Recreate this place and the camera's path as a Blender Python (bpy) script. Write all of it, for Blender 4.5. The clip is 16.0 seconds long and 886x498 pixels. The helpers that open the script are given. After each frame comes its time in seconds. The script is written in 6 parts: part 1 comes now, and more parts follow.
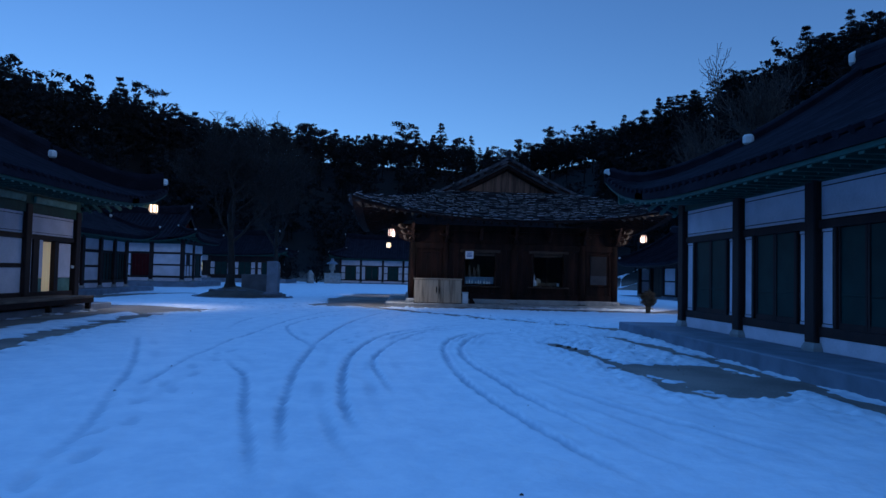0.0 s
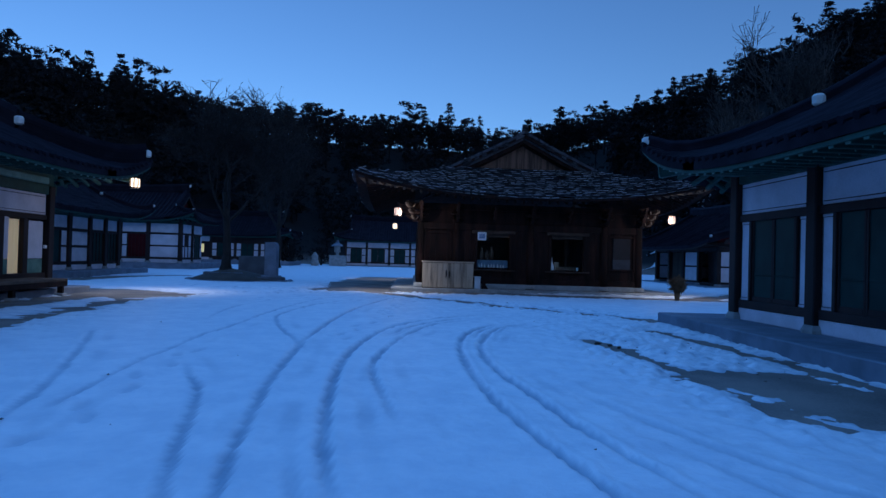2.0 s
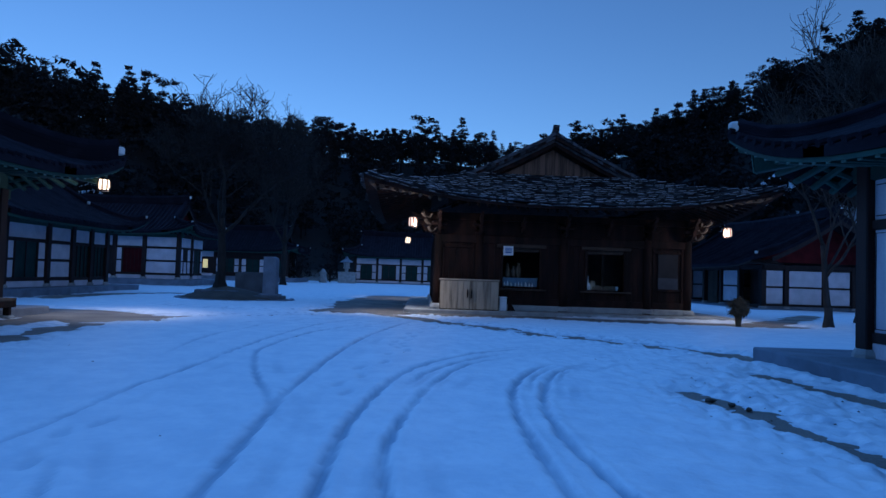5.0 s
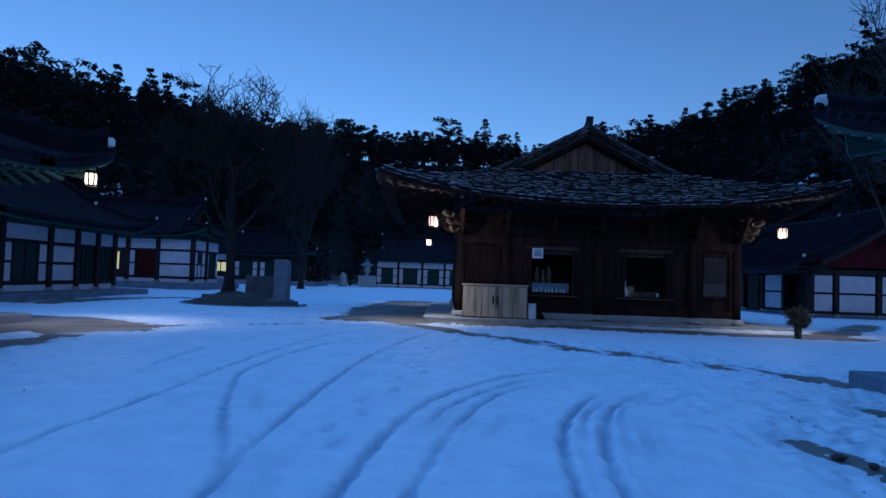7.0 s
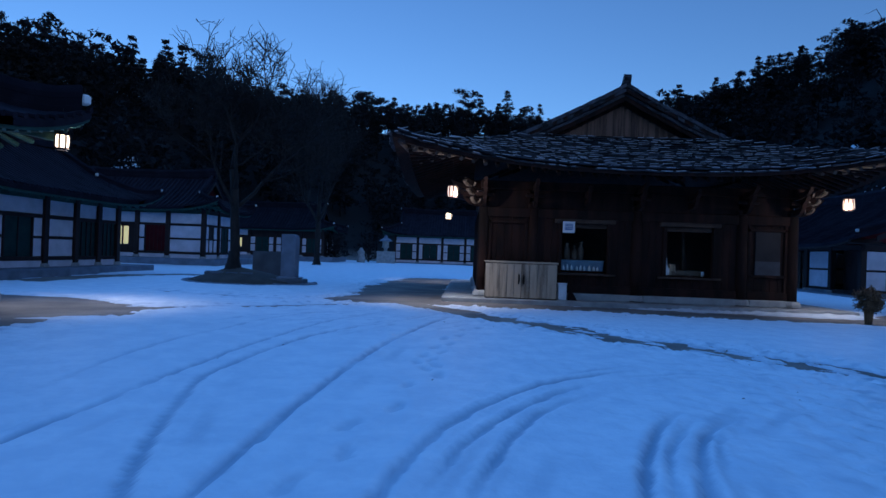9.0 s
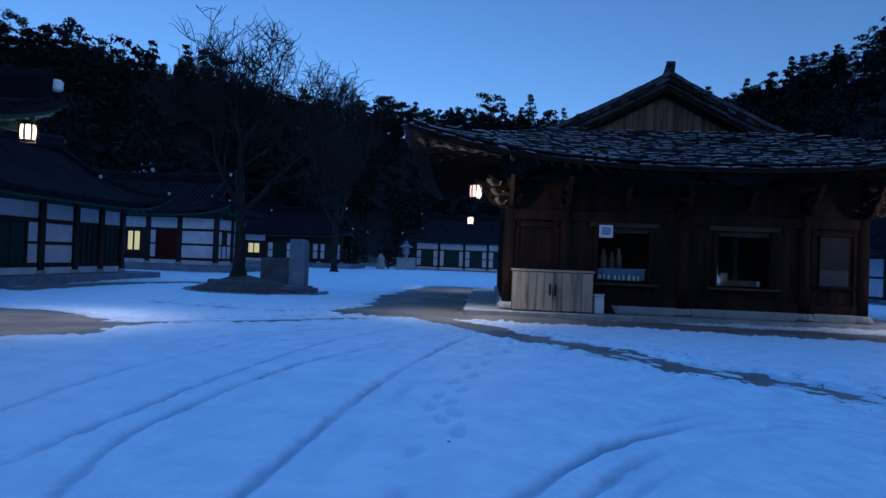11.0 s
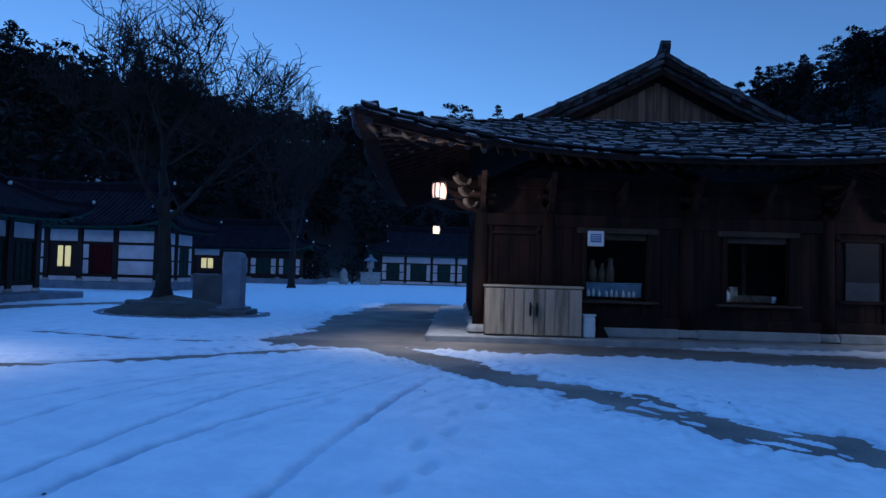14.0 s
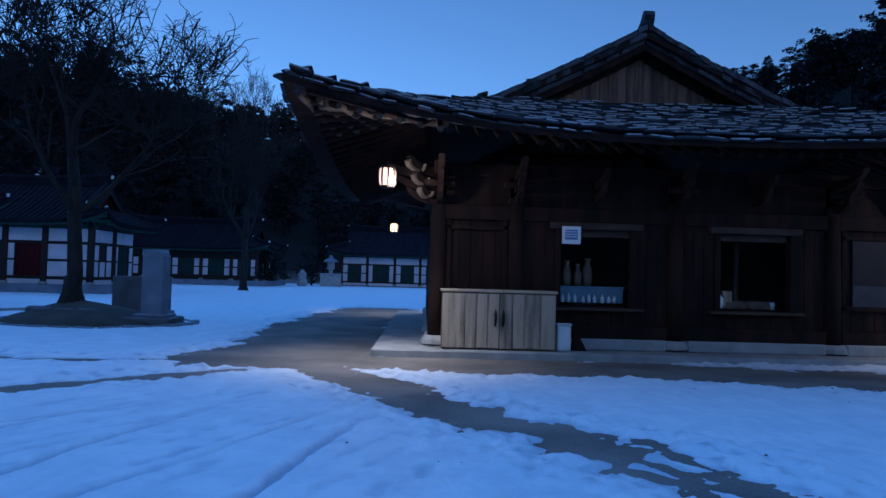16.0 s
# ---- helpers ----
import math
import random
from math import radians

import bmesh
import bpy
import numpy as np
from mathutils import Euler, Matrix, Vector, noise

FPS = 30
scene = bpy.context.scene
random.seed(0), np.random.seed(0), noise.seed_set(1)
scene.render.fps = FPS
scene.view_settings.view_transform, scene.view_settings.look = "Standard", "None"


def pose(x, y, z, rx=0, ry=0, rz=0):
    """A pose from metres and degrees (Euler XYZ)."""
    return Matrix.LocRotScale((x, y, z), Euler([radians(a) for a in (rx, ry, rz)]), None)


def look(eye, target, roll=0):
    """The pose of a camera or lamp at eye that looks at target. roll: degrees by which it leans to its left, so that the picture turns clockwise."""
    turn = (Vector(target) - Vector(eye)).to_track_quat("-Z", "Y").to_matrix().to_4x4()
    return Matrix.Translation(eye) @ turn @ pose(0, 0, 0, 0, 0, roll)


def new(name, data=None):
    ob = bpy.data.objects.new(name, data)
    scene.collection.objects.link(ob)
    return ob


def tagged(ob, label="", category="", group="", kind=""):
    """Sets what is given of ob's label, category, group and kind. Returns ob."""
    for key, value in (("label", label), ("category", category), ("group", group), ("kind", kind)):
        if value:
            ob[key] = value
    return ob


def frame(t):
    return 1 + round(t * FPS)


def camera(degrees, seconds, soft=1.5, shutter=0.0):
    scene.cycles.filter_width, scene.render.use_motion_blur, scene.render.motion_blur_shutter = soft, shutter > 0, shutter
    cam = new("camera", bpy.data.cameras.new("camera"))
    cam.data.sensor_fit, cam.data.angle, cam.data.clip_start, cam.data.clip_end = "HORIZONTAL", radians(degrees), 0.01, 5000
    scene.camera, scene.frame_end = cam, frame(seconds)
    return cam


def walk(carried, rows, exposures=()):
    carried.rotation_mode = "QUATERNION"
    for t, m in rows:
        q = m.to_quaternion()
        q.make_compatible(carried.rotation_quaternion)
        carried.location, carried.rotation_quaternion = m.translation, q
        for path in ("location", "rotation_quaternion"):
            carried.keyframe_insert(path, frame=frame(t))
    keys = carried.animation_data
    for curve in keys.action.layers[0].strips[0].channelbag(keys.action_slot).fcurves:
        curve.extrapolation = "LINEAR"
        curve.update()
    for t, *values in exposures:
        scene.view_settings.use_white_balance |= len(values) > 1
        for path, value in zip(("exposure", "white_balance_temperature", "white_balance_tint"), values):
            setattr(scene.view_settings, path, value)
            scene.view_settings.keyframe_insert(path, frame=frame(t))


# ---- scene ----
cam = camera(67.7, 16.0, soft=1.5)
PATH = [
    (0, (-1.899, 0.189, 1.4), (-1.79, 2.184, 1.478), 1.3),
    (0.5, (-1.887, 0.755, 1.38), (-1.824, 2.752, 1.465), 1.5),
    (1, (-1.88, 1.318, 1.377), (-1.827, 3.316, 1.446), 1.6),
    (1.5, (-1.918, 1.866, 1.387), (-1.856, 3.865, 1.412), 1.6),
    (2, (-1.93, 2.412, 1.389), (-1.84, 4.41, 1.415), 1.6),
    (2.5, (-1.976, 2.985, 1.394), (-1.883, 4.982, 1.42), 1.7),
    (3, (-2.017, 3.53, 1.399), (-1.915, 5.527, 1.441), 1.7),
    (3.5, (-2.094, 4.115, 1.402), (-1.995, 6.112, 1.445), 1.8),
    (6, (-2.153, 6.798, 1.362), (-2.145, 8.795, 1.463), 2.0),
    (6.5, (-2.157, 7.273, 1.405), (-2.168, 9.27, 1.509), 2.1),
    (7, (-2.111, 7.795, 1.405), (-2.123, 9.794, 1.491), 2.0),
    (7.5, (-2.145, 8.316, 1.404), (-2.174, 10.314, 1.471), 2.1),
    (8, (-2.119, 8.872, 1.385), (-2.176, 10.87, 1.449), 2.1),
    (8.5, (-2.166, 9.37, 1.397), (-2.235, 11.368, 1.426), 2.1),
    (9, (-2.113, 9.887, 1.427), (-2.185, 11.886, 1.437), 2.1),
    (11.5, (-2.187, 12.431, 1.459), (-2.333, 14.425, 1.502), 2.2),
    (12, (-2.171, 12.95, 1.469), (-2.293, 14.945, 1.535), 2.0),
    (12.5, (-2.167, 13.491, 1.454), (-2.262, 15.488, 1.525), 1.9),
    (13, (-2.176, 13.971, 1.464), (-2.249, 15.969, 1.541), 1.7),
    (13.5, (-2.17, 14.455, 1.462), (-2.236, 16.452, 1.536), 1.7),
    (14, (-2.147, 15.0, 1.468), (-2.193, 16.998, 1.539), 1.6),
    (14.5, (-2.078, 15.609, 1.465), (-2.086, 17.607, 1.543), 1.6),
    (15, (-2.015, 16.17, 1.48), (-1.99, 18.168, 1.557), 1.5),
    (15.5, (-1.943, 16.718, 1.493), (-1.884, 18.716, 1.57), 1.5),
    (16, (-1.886, 17.22, 1.498), (-1.831, 19.218, 1.575), 1.6),
]
walk(cam, [(t, look(eye, target, roll)) for t, eye, target, roll in PATH], [(0.0, -0.12, 4800, 15), (4.0, -0.10, 4800, 15), (8.0, -0.06, 4800, 15), (13.0, -0.03, 4800, 15), (16.0, 0.06, 4800, 15)])


# ---- light ----
world = bpy.data.worlds.new("dusk")
scene.world = world
world.use_nodes = True
wn = world.node_tree.nodes
sky = wn.new("ShaderNodeTexSky")
sky.sky_type = "NISHITA"
sky.sun_disc = False
sky.sun_elevation = radians(14.0)
sky.sun_rotation = radians(148)
sky.ozone_density = 3.0
sky.dust_density = 0.3
sky.air_density = 1.0
wn["Background"].inputs["Strength"].default_value = 0.12
world.node_tree.links.new(sky.outputs["Color"], wn["Background"].inputs["Color"])

glow_data = bpy.data.lights.new("twilight", "SUN")
glow_data.energy, glow_data.color, glow_data.angle = 1.25, (0.18, 0.47, 1.0), radians(105)
twilight = new("twilight", glow_data)
twilight.matrix_basis = look((-22, 34, 60), (0, 0, 0))


# ---- materials ----
def mat(name, base, rough=0.8, other=None, scale=4.0, fine=40.0, bump=0.3, metal=0.0, spread=0.35, stretch=(1, 1, 1), lo=0.35, hi=0.65, island=False, spec=0.3, deep=0.02):
    """Two colours mixed by a coarse and a fine noise, a varied roughness and a bump, at real size."""
    m = bpy.data.materials.new(name)
    m.use_nodes = True
    n, l = m.node_tree.nodes, m.node_tree.links
    p = n["Principled BSDF"]
    other = other or tuple(c * (1 - spread) for c in base)
    co = n.new("ShaderNodeTexCoord")
    mp = n.new("ShaderNodeMapping")
    mp.inputs["Scale"].default_value = stretch
    l.new(co.outputs["Object"], mp.inputs["Vector"])
    a, b = n.new("ShaderNodeTexNoise"), n.new("ShaderNodeTexNoise")
    a.inputs["Scale"].default_value, b.inputs["Scale"].default_value = scale, fine
    a.inputs["Detail"].default_value, b.inputs["Detail"].default_value = 5, 4
    for t in (a, b):
        l.new(mp.outputs["Vector"], t.inputs["Vector"])
    add = n.new("ShaderNodeMath")
    add.operation = "MULTIPLY_ADD"
    add.inputs[1].default_value = 0.45
    l.new(b.outputs["Fac"], add.inputs[0])
    l.new(a.outputs["Fac"], add.inputs[2])
    if island:
        info = n.new("ShaderNodeObjectInfo")
        geo = n.new("ShaderNodeNewGeometry")
        s1, s2 = n.new("ShaderNodeMath"), n.new("ShaderNodeMath")
        s1.operation, s2.operation = "ADD", "MULTIPLY_ADD"
        l.new(info.outputs["Random"], s1.inputs[0])
        l.new(geo.outputs["Random Per Island"], s1.inputs[1])
        l.new(s1.outputs[0], s2.inputs[0])
        s2.inputs[1].default_value = 0.3
        l.new(add.outputs[0], s2.inputs[2])
        sub = n.new("ShaderNodeMath")
        sub.operation = "SUBTRACT"
        l.new(s2.outputs[0], sub.inputs[0])
        sub.inputs[1].default_value = 0.3
        add = sub
    rg = n.new("ShaderNodeMapRange")
    rg.inputs["From Min"].default_value, rg.inputs["From Max"].default_value = lo + 0.22, hi + 0.22
    l.new(add.outputs[0], rg.inputs["Value"])
    mx = n.new("ShaderNodeMix")
    mx.data_type = "RGBA"
    mx.inputs["A"].default_value, mx.inputs["B"].default_value = (*base, 1), (*other, 1)
    l.new(rg.outputs["Result"], mx.inputs["Factor"])
    l.new(mx.outputs["Result"], p.inputs["Base Color"])
    p.inputs["Roughness"].default_value, p.inputs["Metallic"].default_value = rough, metal
    p.inputs["Specular IOR Level"].default_value = spec
    if bump:
        bp = n.new("ShaderNodeBump")
        bp.inputs["Strength"].default_value, bp.inputs["Distance"].default_value = bump, deep
        l.new(add.outputs[0], bp.inputs["Height"])
        l.new(bp.outputs["Normal"], p.inputs["Normal"])
    return m


def glow(name, color, strength):
    m = bpy.data.materials.new(name)
    m.use_nodes = True
    p = m.node_tree.nodes["Principled BSDF"]
    p.inputs["Base Color"].default_value = (*color, 1)
    p.inputs["Emission Color"].default_value = (*color, 1)
    p.inputs["Emission Strength"].default_value = strength
    return m


def glassy(name, tint, rough=0.05):
    m = bpy.data.materials.new(name)
    m.use_nodes = True
    p = m.node_tree.nodes["Principled BSDF"]
    p.inputs["Base Color"].default_value = (*tint, 1)
    p.inputs["Roughness"].default_value = rough
    p.inputs["Transmission Weight"].default_value = 1.0
    p.inputs["IOR"].default_value = 1.1
    return m


def snow_material():
    m = mat("snow", (0.80, 0.82, 0.85), 0.55, (0.70, 0.73, 0.78), 2.2, 11.0, 0.7, spec=0.2, deep=0.035)
    n, l = m.node_tree.nodes, m.node_tree.links
    p = n["Principled BSDF"]
    at = n.new("ShaderNodeAttribute")
    at.attribute_name = "packed"
    src = p.inputs["Base Color"].links[0].from_socket
    mx = n.new("ShaderNodeMix")
    mx.data_type = "RGBA"
    l.new(at.outputs["Fac"], mx.inputs["Factor"])
    l.new(src, mx.inputs["A"])
    mx.inputs["B"].default_value = (0.27, 0.32, 0.41, 1)
    l.new(mx.outputs["Result"], p.inputs["Base Color"])
    return m


SNOW = snow_material()
EARTH = mat("sandy_earth", (0.235, 0.205, 0.175), 0.9, (0.125, 0.11, 0.098), 0.8, 30.0, 0.6)
GRANITE = mat("granite", (0.36, 0.36, 0.35), 0.8, (0.26, 0.26, 0.26), 3.0, 90.0, 0.3)
STELE = mat("stele_granite", (0.21, 0.23, 0.28), 0.75, (0.14, 0.155, 0.19), 2.0, 80.0, 0.3)
SLAB = mat("dark_slab_stone", (0.13, 0.135, 0.15), 0.8, (0.085, 0.09, 0.10), 2.0, 70.0, 0.3)
PLASTER = mat("white_plaster", (0.72, 0.67, 0.72), 0.85, (0.58, 0.54, 0.58), 1.6, 30.0, 0.15)
DARKWOOD = mat("dark_red_brown_timber", (0.030, 0.017, 0.015), 0.7, (0.015, 0.010, 0.010), 3.0, 40.0, 0.3, stretch=(1, 1, 0.2))
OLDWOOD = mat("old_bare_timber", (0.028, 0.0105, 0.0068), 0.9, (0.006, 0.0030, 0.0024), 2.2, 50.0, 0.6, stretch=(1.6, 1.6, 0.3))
# Paler timber; on hall corner rafters and curls it paints in lantern light.
PALELITWOOD = mat("pale_and_lamplit_timber", (0.17, 0.125, 0.09), 0.85, (0.08, 0.06, 0.045), 3.0, 50.0, 0.4)
PALEWOOD = mat("weathered_pale_boards", (0.42, 0.34, 0.25), 0.85, (0.12, 0.095, 0.07), 3.0, 45.0, 0.6, stretch=(3, 3, 0.30), island=True, lo=0.38, hi=0.80)
GABLEWOOD = mat("gable_boards", (0.16, 0.095, 0.066), 0.8, (0.06, 0.036, 0.026), 2.5, 45.0, 0.5, stretch=(4, 4, 0.35), island=True)
SHINGLE = mat("weathered_wooden_shingle", (0.070, 0.069, 0.080), 0.8, (0.010, 0.010, 0.012), 4.0, 26.0, 0.8, island=True, spec=0.2, lo=0.28, hi=0.62, stretch=(5, 1.0, 5))
PALEEDGE = mat("pale_shingle_edge", (0.40, 0.40, 0.43), 0.85, (0.16, 0.155, 0.16), 5.0, 30.0, 0.6, island=True)
VERGE = mat("weathered_verge_shingle", (0.085, 0.085, 0.10), 0.85, (0.015, 0.015, 0.018), 5.0, 30.0, 0.6, island=True, lo=0.30, hi=0.70)
PALEBARK = mat("pale_grey_bark", (0.055, 0.048, 0.043), 0.9, (0.03, 0.026, 0.024), 5.0, 50.0, 0.8, stretch=(1, 1, 0.3))
GIWA = mat("dark_grey_roof_tile", (0.018, 0.016, 0.024), 0.9, (0.008, 0.0075, 0.012), 2.0, 40.0, 0.4, island=True, spec=0.08)
MORTAR = mat("white_lime_mortar", (0.72, 0.72, 0.70), 0.85, (0.58, 0.58, 0.57), 4.0, 40.0, 0.3)
GREENPAINT = mat("green_painted_rafter", (0.025, 0.070, 0.055), 0.7, (0.016, 0.045, 0.036), 4.0, 40.0, 0.2)
GREENPALE = mat("pale_green_rafter_end", (0.16, 0.27, 0.22), 0.65, (0.10, 0.18, 0.15), 4.0, 40.0, 0.2)
GREENDOOR = mat("dark_green_door_cloth", (0.018, 0.044, 0.040), 0.5, (0.011, 0.029, 0.027), 2.0, 60.0, 0.1, spec=0.12)
REDDOOR = mat("deep_red_door_paint", (0.060, 0.006, 0.008), 0.7, (0.040, 0.004, 0.006), 2.0, 40.0, 0.2, spec=0.1)
REDWALL = mat("red_brown_gable_boards", (0.10, 0.012, 0.014), 0.8, (0.06, 0.008, 0.010), 2.0, 40.0, 0.3, spec=0.1)
BARK = mat("grey_brown_bark", (0.026, 0.023, 0.021), 0.9, (0.012, 0.011, 0.010), 5.0, 50.0, 0.8, stretch=(1, 1, 0.3))
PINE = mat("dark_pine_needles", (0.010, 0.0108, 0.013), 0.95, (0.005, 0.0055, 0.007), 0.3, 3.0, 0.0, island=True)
DRYLEAF = mat("dry_brown_twigs", (0.27, 0.17, 0.09), 0.85, (0.11, 0.075, 0.045), 6.0, 60.0, 0.2, island=True)
IRON = mat("black_iron", (0.02, 0.02, 0.02), 0.45, (0.035, 0.03, 0.028), 10.0, 60.0, 0.2, metal=0.8)
PAPER = glow("lantern_paper", (1.0, 0.58, 0.34), 1.5)
PAPERFAR = glow("white_lamp_globe", (1.0, 0.68, 0.36), 3.0)
LITPAPER = glow("lit_window_paper", (1.0, 0.74, 0.25), 0.55)
LITDOOR = glow("lit_doorway_curtain", (1.0, 0.74, 0.36), 0.13)
GLASS = glassy("window_glass", (0.9, 0.95, 0.95))
WHITEPLASTIC = mat("white_plastic", (0.75, 0.76, 0.78), 0.4, (0.65, 0.66, 0.68), 5.0, 60.0, 0.05)
BLUECRATE = mat("pale_blue_counter", (0.20, 0.28, 0.38), 0.5, (0.15, 0.21, 0.30), 3.0, 60.0, 0.1)
ROOMWALL = mat("dim_room_wall", (0.10, 0.085, 0.07), 0.9, (0.07, 0.06, 0.05), 2.0, 30.0, 0.1)
SOIL = mat("dark_mound_soil", (0.075, 0.065, 0.052), 0.95, (0.045, 0.04, 0.034), 1.5, 25.0, 0.6)
MIDWOOD = mat("worn_brown_timber", (0.075, 0.050, 0.036), 0.85, (0.035, 0.024, 0.018), 3.0, 50.0, 0.4)
DIMPANEL = mat("dim_grey_panel", (0.058, 0.060, 0.070), 0.7, (0.040, 0.042, 0.050), 3.0, 60.0, 0.1)
SIGNBLUE = mat("blue_print", (0.10, 0.18, 0.40), 0.6, (0.08, 0.14, 0.32), 8.0, 60.0, 0.0)


# ---- mesh helpers ----
class Shape:
    """Collects vertices and faces of one mesh."""

    def __init__(self):
        self.v, self.f = [], []

    def add(self, verts, faces):
        k = len(self.v)
        self.v.extend(tuple(p) for p in verts)
        self.f.extend(tuple(k + i for i in f) for f in faces)
        return self

    def box(self, x0, y0, z0, x1, y1, z1, c=0.0, m=None):
        c = min(c, (x1 - x0) * 0.3, (y1 - y0) * 0.3, (z1 - z0) * 0.3)
        if c <= 0:
            vs = [(x, y, z) for z in (z0, z1) for y in (y0, y1) for x in (x0, x1)]
            fs = [(0, 2, 3, 1), (4, 5, 7, 6), (0, 1, 5, 4), (2, 6, 7, 3), (0, 4, 6, 2), (1, 3, 7, 5)]
        else:
            vs, fs = [], []
            lim = ((x0, x1), (y0, y1), (z0, z1))
            idx = {}
            for sx in (0, 1):
                for sy in (0, 1):
                    for sz in (0, 1):
                        s = (sx, sy, sz)
                        for ax in range(3):
                            p = []
                            for i in range(3):
                                w = lim[i][s[i]]
                                p.append(w if i == ax else w + (c if s[i] == 0 else -c))
                            idx[(s, ax)] = len(vs)
                            vs.append(tuple(p))
            for ax in range(3):
                o1, o2 = (ax + 1) % 3, (ax + 2) % 3
                for k in (0, 1):
                    ring = []
                    for a, b in ((0, 0), (1, 0), (1, 1), (0, 1)):
                        s = [0, 0, 0]
                        s[ax], s[o1], s[o2] = k, a, b
                        ring.append(idx[(tuple(s), ax)])
                    fs.append(tuple(ring if k else ring[::-1]))
                for a in (0, 1):
                    for b in (0, 1):
                        s0, s1 = [0, 0, 0], [0, 0, 0]
                        s0[ax], s1[ax] = 0, 1
                        s0[o1] = s1[o1] = a
                        s0[o2] = s1[o2] = b
                        s0, s1 = tuple(s0), tuple(s1)
                        q = (idx[(s0, o1)], idx[(s1, o1)], idx[(s1, o2)], idx[(s0, o2)])
                        fs.append(q if a == b else q[::-1])
            for sx in (0, 1):
                for sy in (0, 1):
                    for sz in (0, 1):
                        s = (sx, sy, sz)
                        t = (idx[(s, 0)], idx[(s, 1)], idx[(s, 2)])
                        fs.append(t if (sx + sy + sz) % 2 else t[::-1])
        if m is not None:
            vs = [m @ Vector(p) for p in vs]
        return self.add(vs, fs)

    def tube(self, pts, radii, n=8, cap=True):
        """A round bar along pts."""
        rings = []
        pts = [Vector(p) for p in pts]
        up = Vector((0.13, 0.21, 0.97))
        vs, fs = [], []
        for i, p in enumerate(pts):
            d = (pts[min(i + 1, len(pts) - 1)] - pts[max(i - 1, 0)]).normalized()
            a = d.cross(up)
            a = a.normalized() if a.length > 0.05 else d.cross(Vector((1, 0, 0))).normalized()
            b = d.cross(a)
            r = radii[i] if isinstance(radii, (list, tuple)) else radii
            vs += [p + a * (r * math.cos(2 * math.pi * k / n)) + b * (r * math.sin(2 * math.pi * k / n)) for k in range(n)]
        for i in range(len(pts) - 1):
            for k in range(n):
                j = (k + 1) % n
                fs.append((i * n + k, i * n + j, (i + 1) * n + j, (i + 1) * n + k))
        if cap:
            fs.append(tuple(range(n))[::-1])
            fs.append(tuple((len(pts) - 1) * n + k for k in range(n)))
        return self.add(vs, fs)

    def lathe(self, prof, cx=0, cy=0, n=12):
        vs, fs = [], []
        for r, z in prof:
            vs += [(cx + r * math.cos(2 * math.pi * k / n), cy + r * math.sin(2 * math.pi * k / n), z) for k in range(n)]
        for i in range(len(prof) - 1):
            for k in range(n):
                j = (k + 1) % n
                fs.append((i * n + k, i * n + j, (i + 1) * n + j, (i + 1) * n + k))
        fs.append(tuple(range(n))[::-1])
        fs.append(tuple((len(prof) - 1) * n + k for k in range(n)))
        return self.add(vs, fs)

    def slab(self, outline, m, thick):
        """A flat outline in local x and z, given a thickness along local y, placed by m."""
        k = len(outline)
        vs = [m @ Vector((x, -thick / 2, z)) for x, z in outline] + [m @ Vector((x, thick / 2, z)) for x, z in outline]
        fs = [tuple(range(k)), tuple(range(k, 2 * k))[::-1]] + [(i, i + k, (i + 1) % k + k, (i + 1) % k) for i in range(k)]
        return self.add(vs, fs)

    def grid(self, top, thick):
        """A sheet of points top[i][j], made solid downward."""
        a, b = len(top), len(top[0])
        vs = [p for row in top for p in row] + [(p[0], p[1], p[2] - thick) for row in top for p in row]
        k, fs = a * b, []
        for i in range(a - 1):
            for j in range(b - 1):
                q = (i * b + j, (i + 1) * b + j, (i + 1) * b + j + 1, i * b + j + 1)
                fs += [q, tuple(k + w for w in q[::-1])]
        for i in range(a - 1):
            for j in (0, b - 1):
                fs.append((i * b + j, (i + 1) * b + j, k + (i + 1) * b + j, k + i * b + j))
        for j in range(b - 1):
            for i in (0, a - 1):
                fs.append((i * b + j, i * b + j + 1, k + i * b + j + 1, k + i * b + j))
        return self.add(vs, fs)

    def data(self, name, material, smooth=False):
        me = bpy.data.meshes.new(name)
        me.from_pydata(self.v, [], self.f)
        me.materials.append(material)
        bm = bmesh.new()
        bm.from_mesh(me)
        bmesh.ops.recalc_face_normals(bm, faces=bm.faces)
        bm.to_mesh(me)
        bm.free()
        if smooth:
            me.polygons.foreach_set("use_smooth", [True] * len(me.polygons))
        return me


def thing(name, x, y, z, rz, label, category, group="", kind=""):
    ob = new(name)
    ob.matrix_basis = pose(x, y, z, 0, 0, rz)
    return tagged(ob, label, category, group, kind)


def part(name, shape, material, parent, label="", smooth=False, kind=""):
    """Links a shape as one mesh under a thing or a part, or under a pair of thing and pose; without a parent it stands alone."""
    ob = new(name, shape.data(name, material, smooth) if isinstance(shape, Shape) else shape)
    if isinstance(parent, tuple):
        ob.parent, ob.matrix_basis = parent
    elif parent is not None:
        ob.parent = parent
    return tagged(ob, label, "", "", kind)


def solo(name, shape, material, label, category, group="", kind="", smooth=False):
    return tagged(part(name, shape, material, None, "", smooth), label, category, group, kind)


def box(*a, c=0.012):
    return Shape().box(*a, c=c)


# ---- ground and hills ----
def smooth(a, b, x):
    t = np.clip((x - a) / (b - a), 0, 1)
    return t * t * (3 - 2 * t)


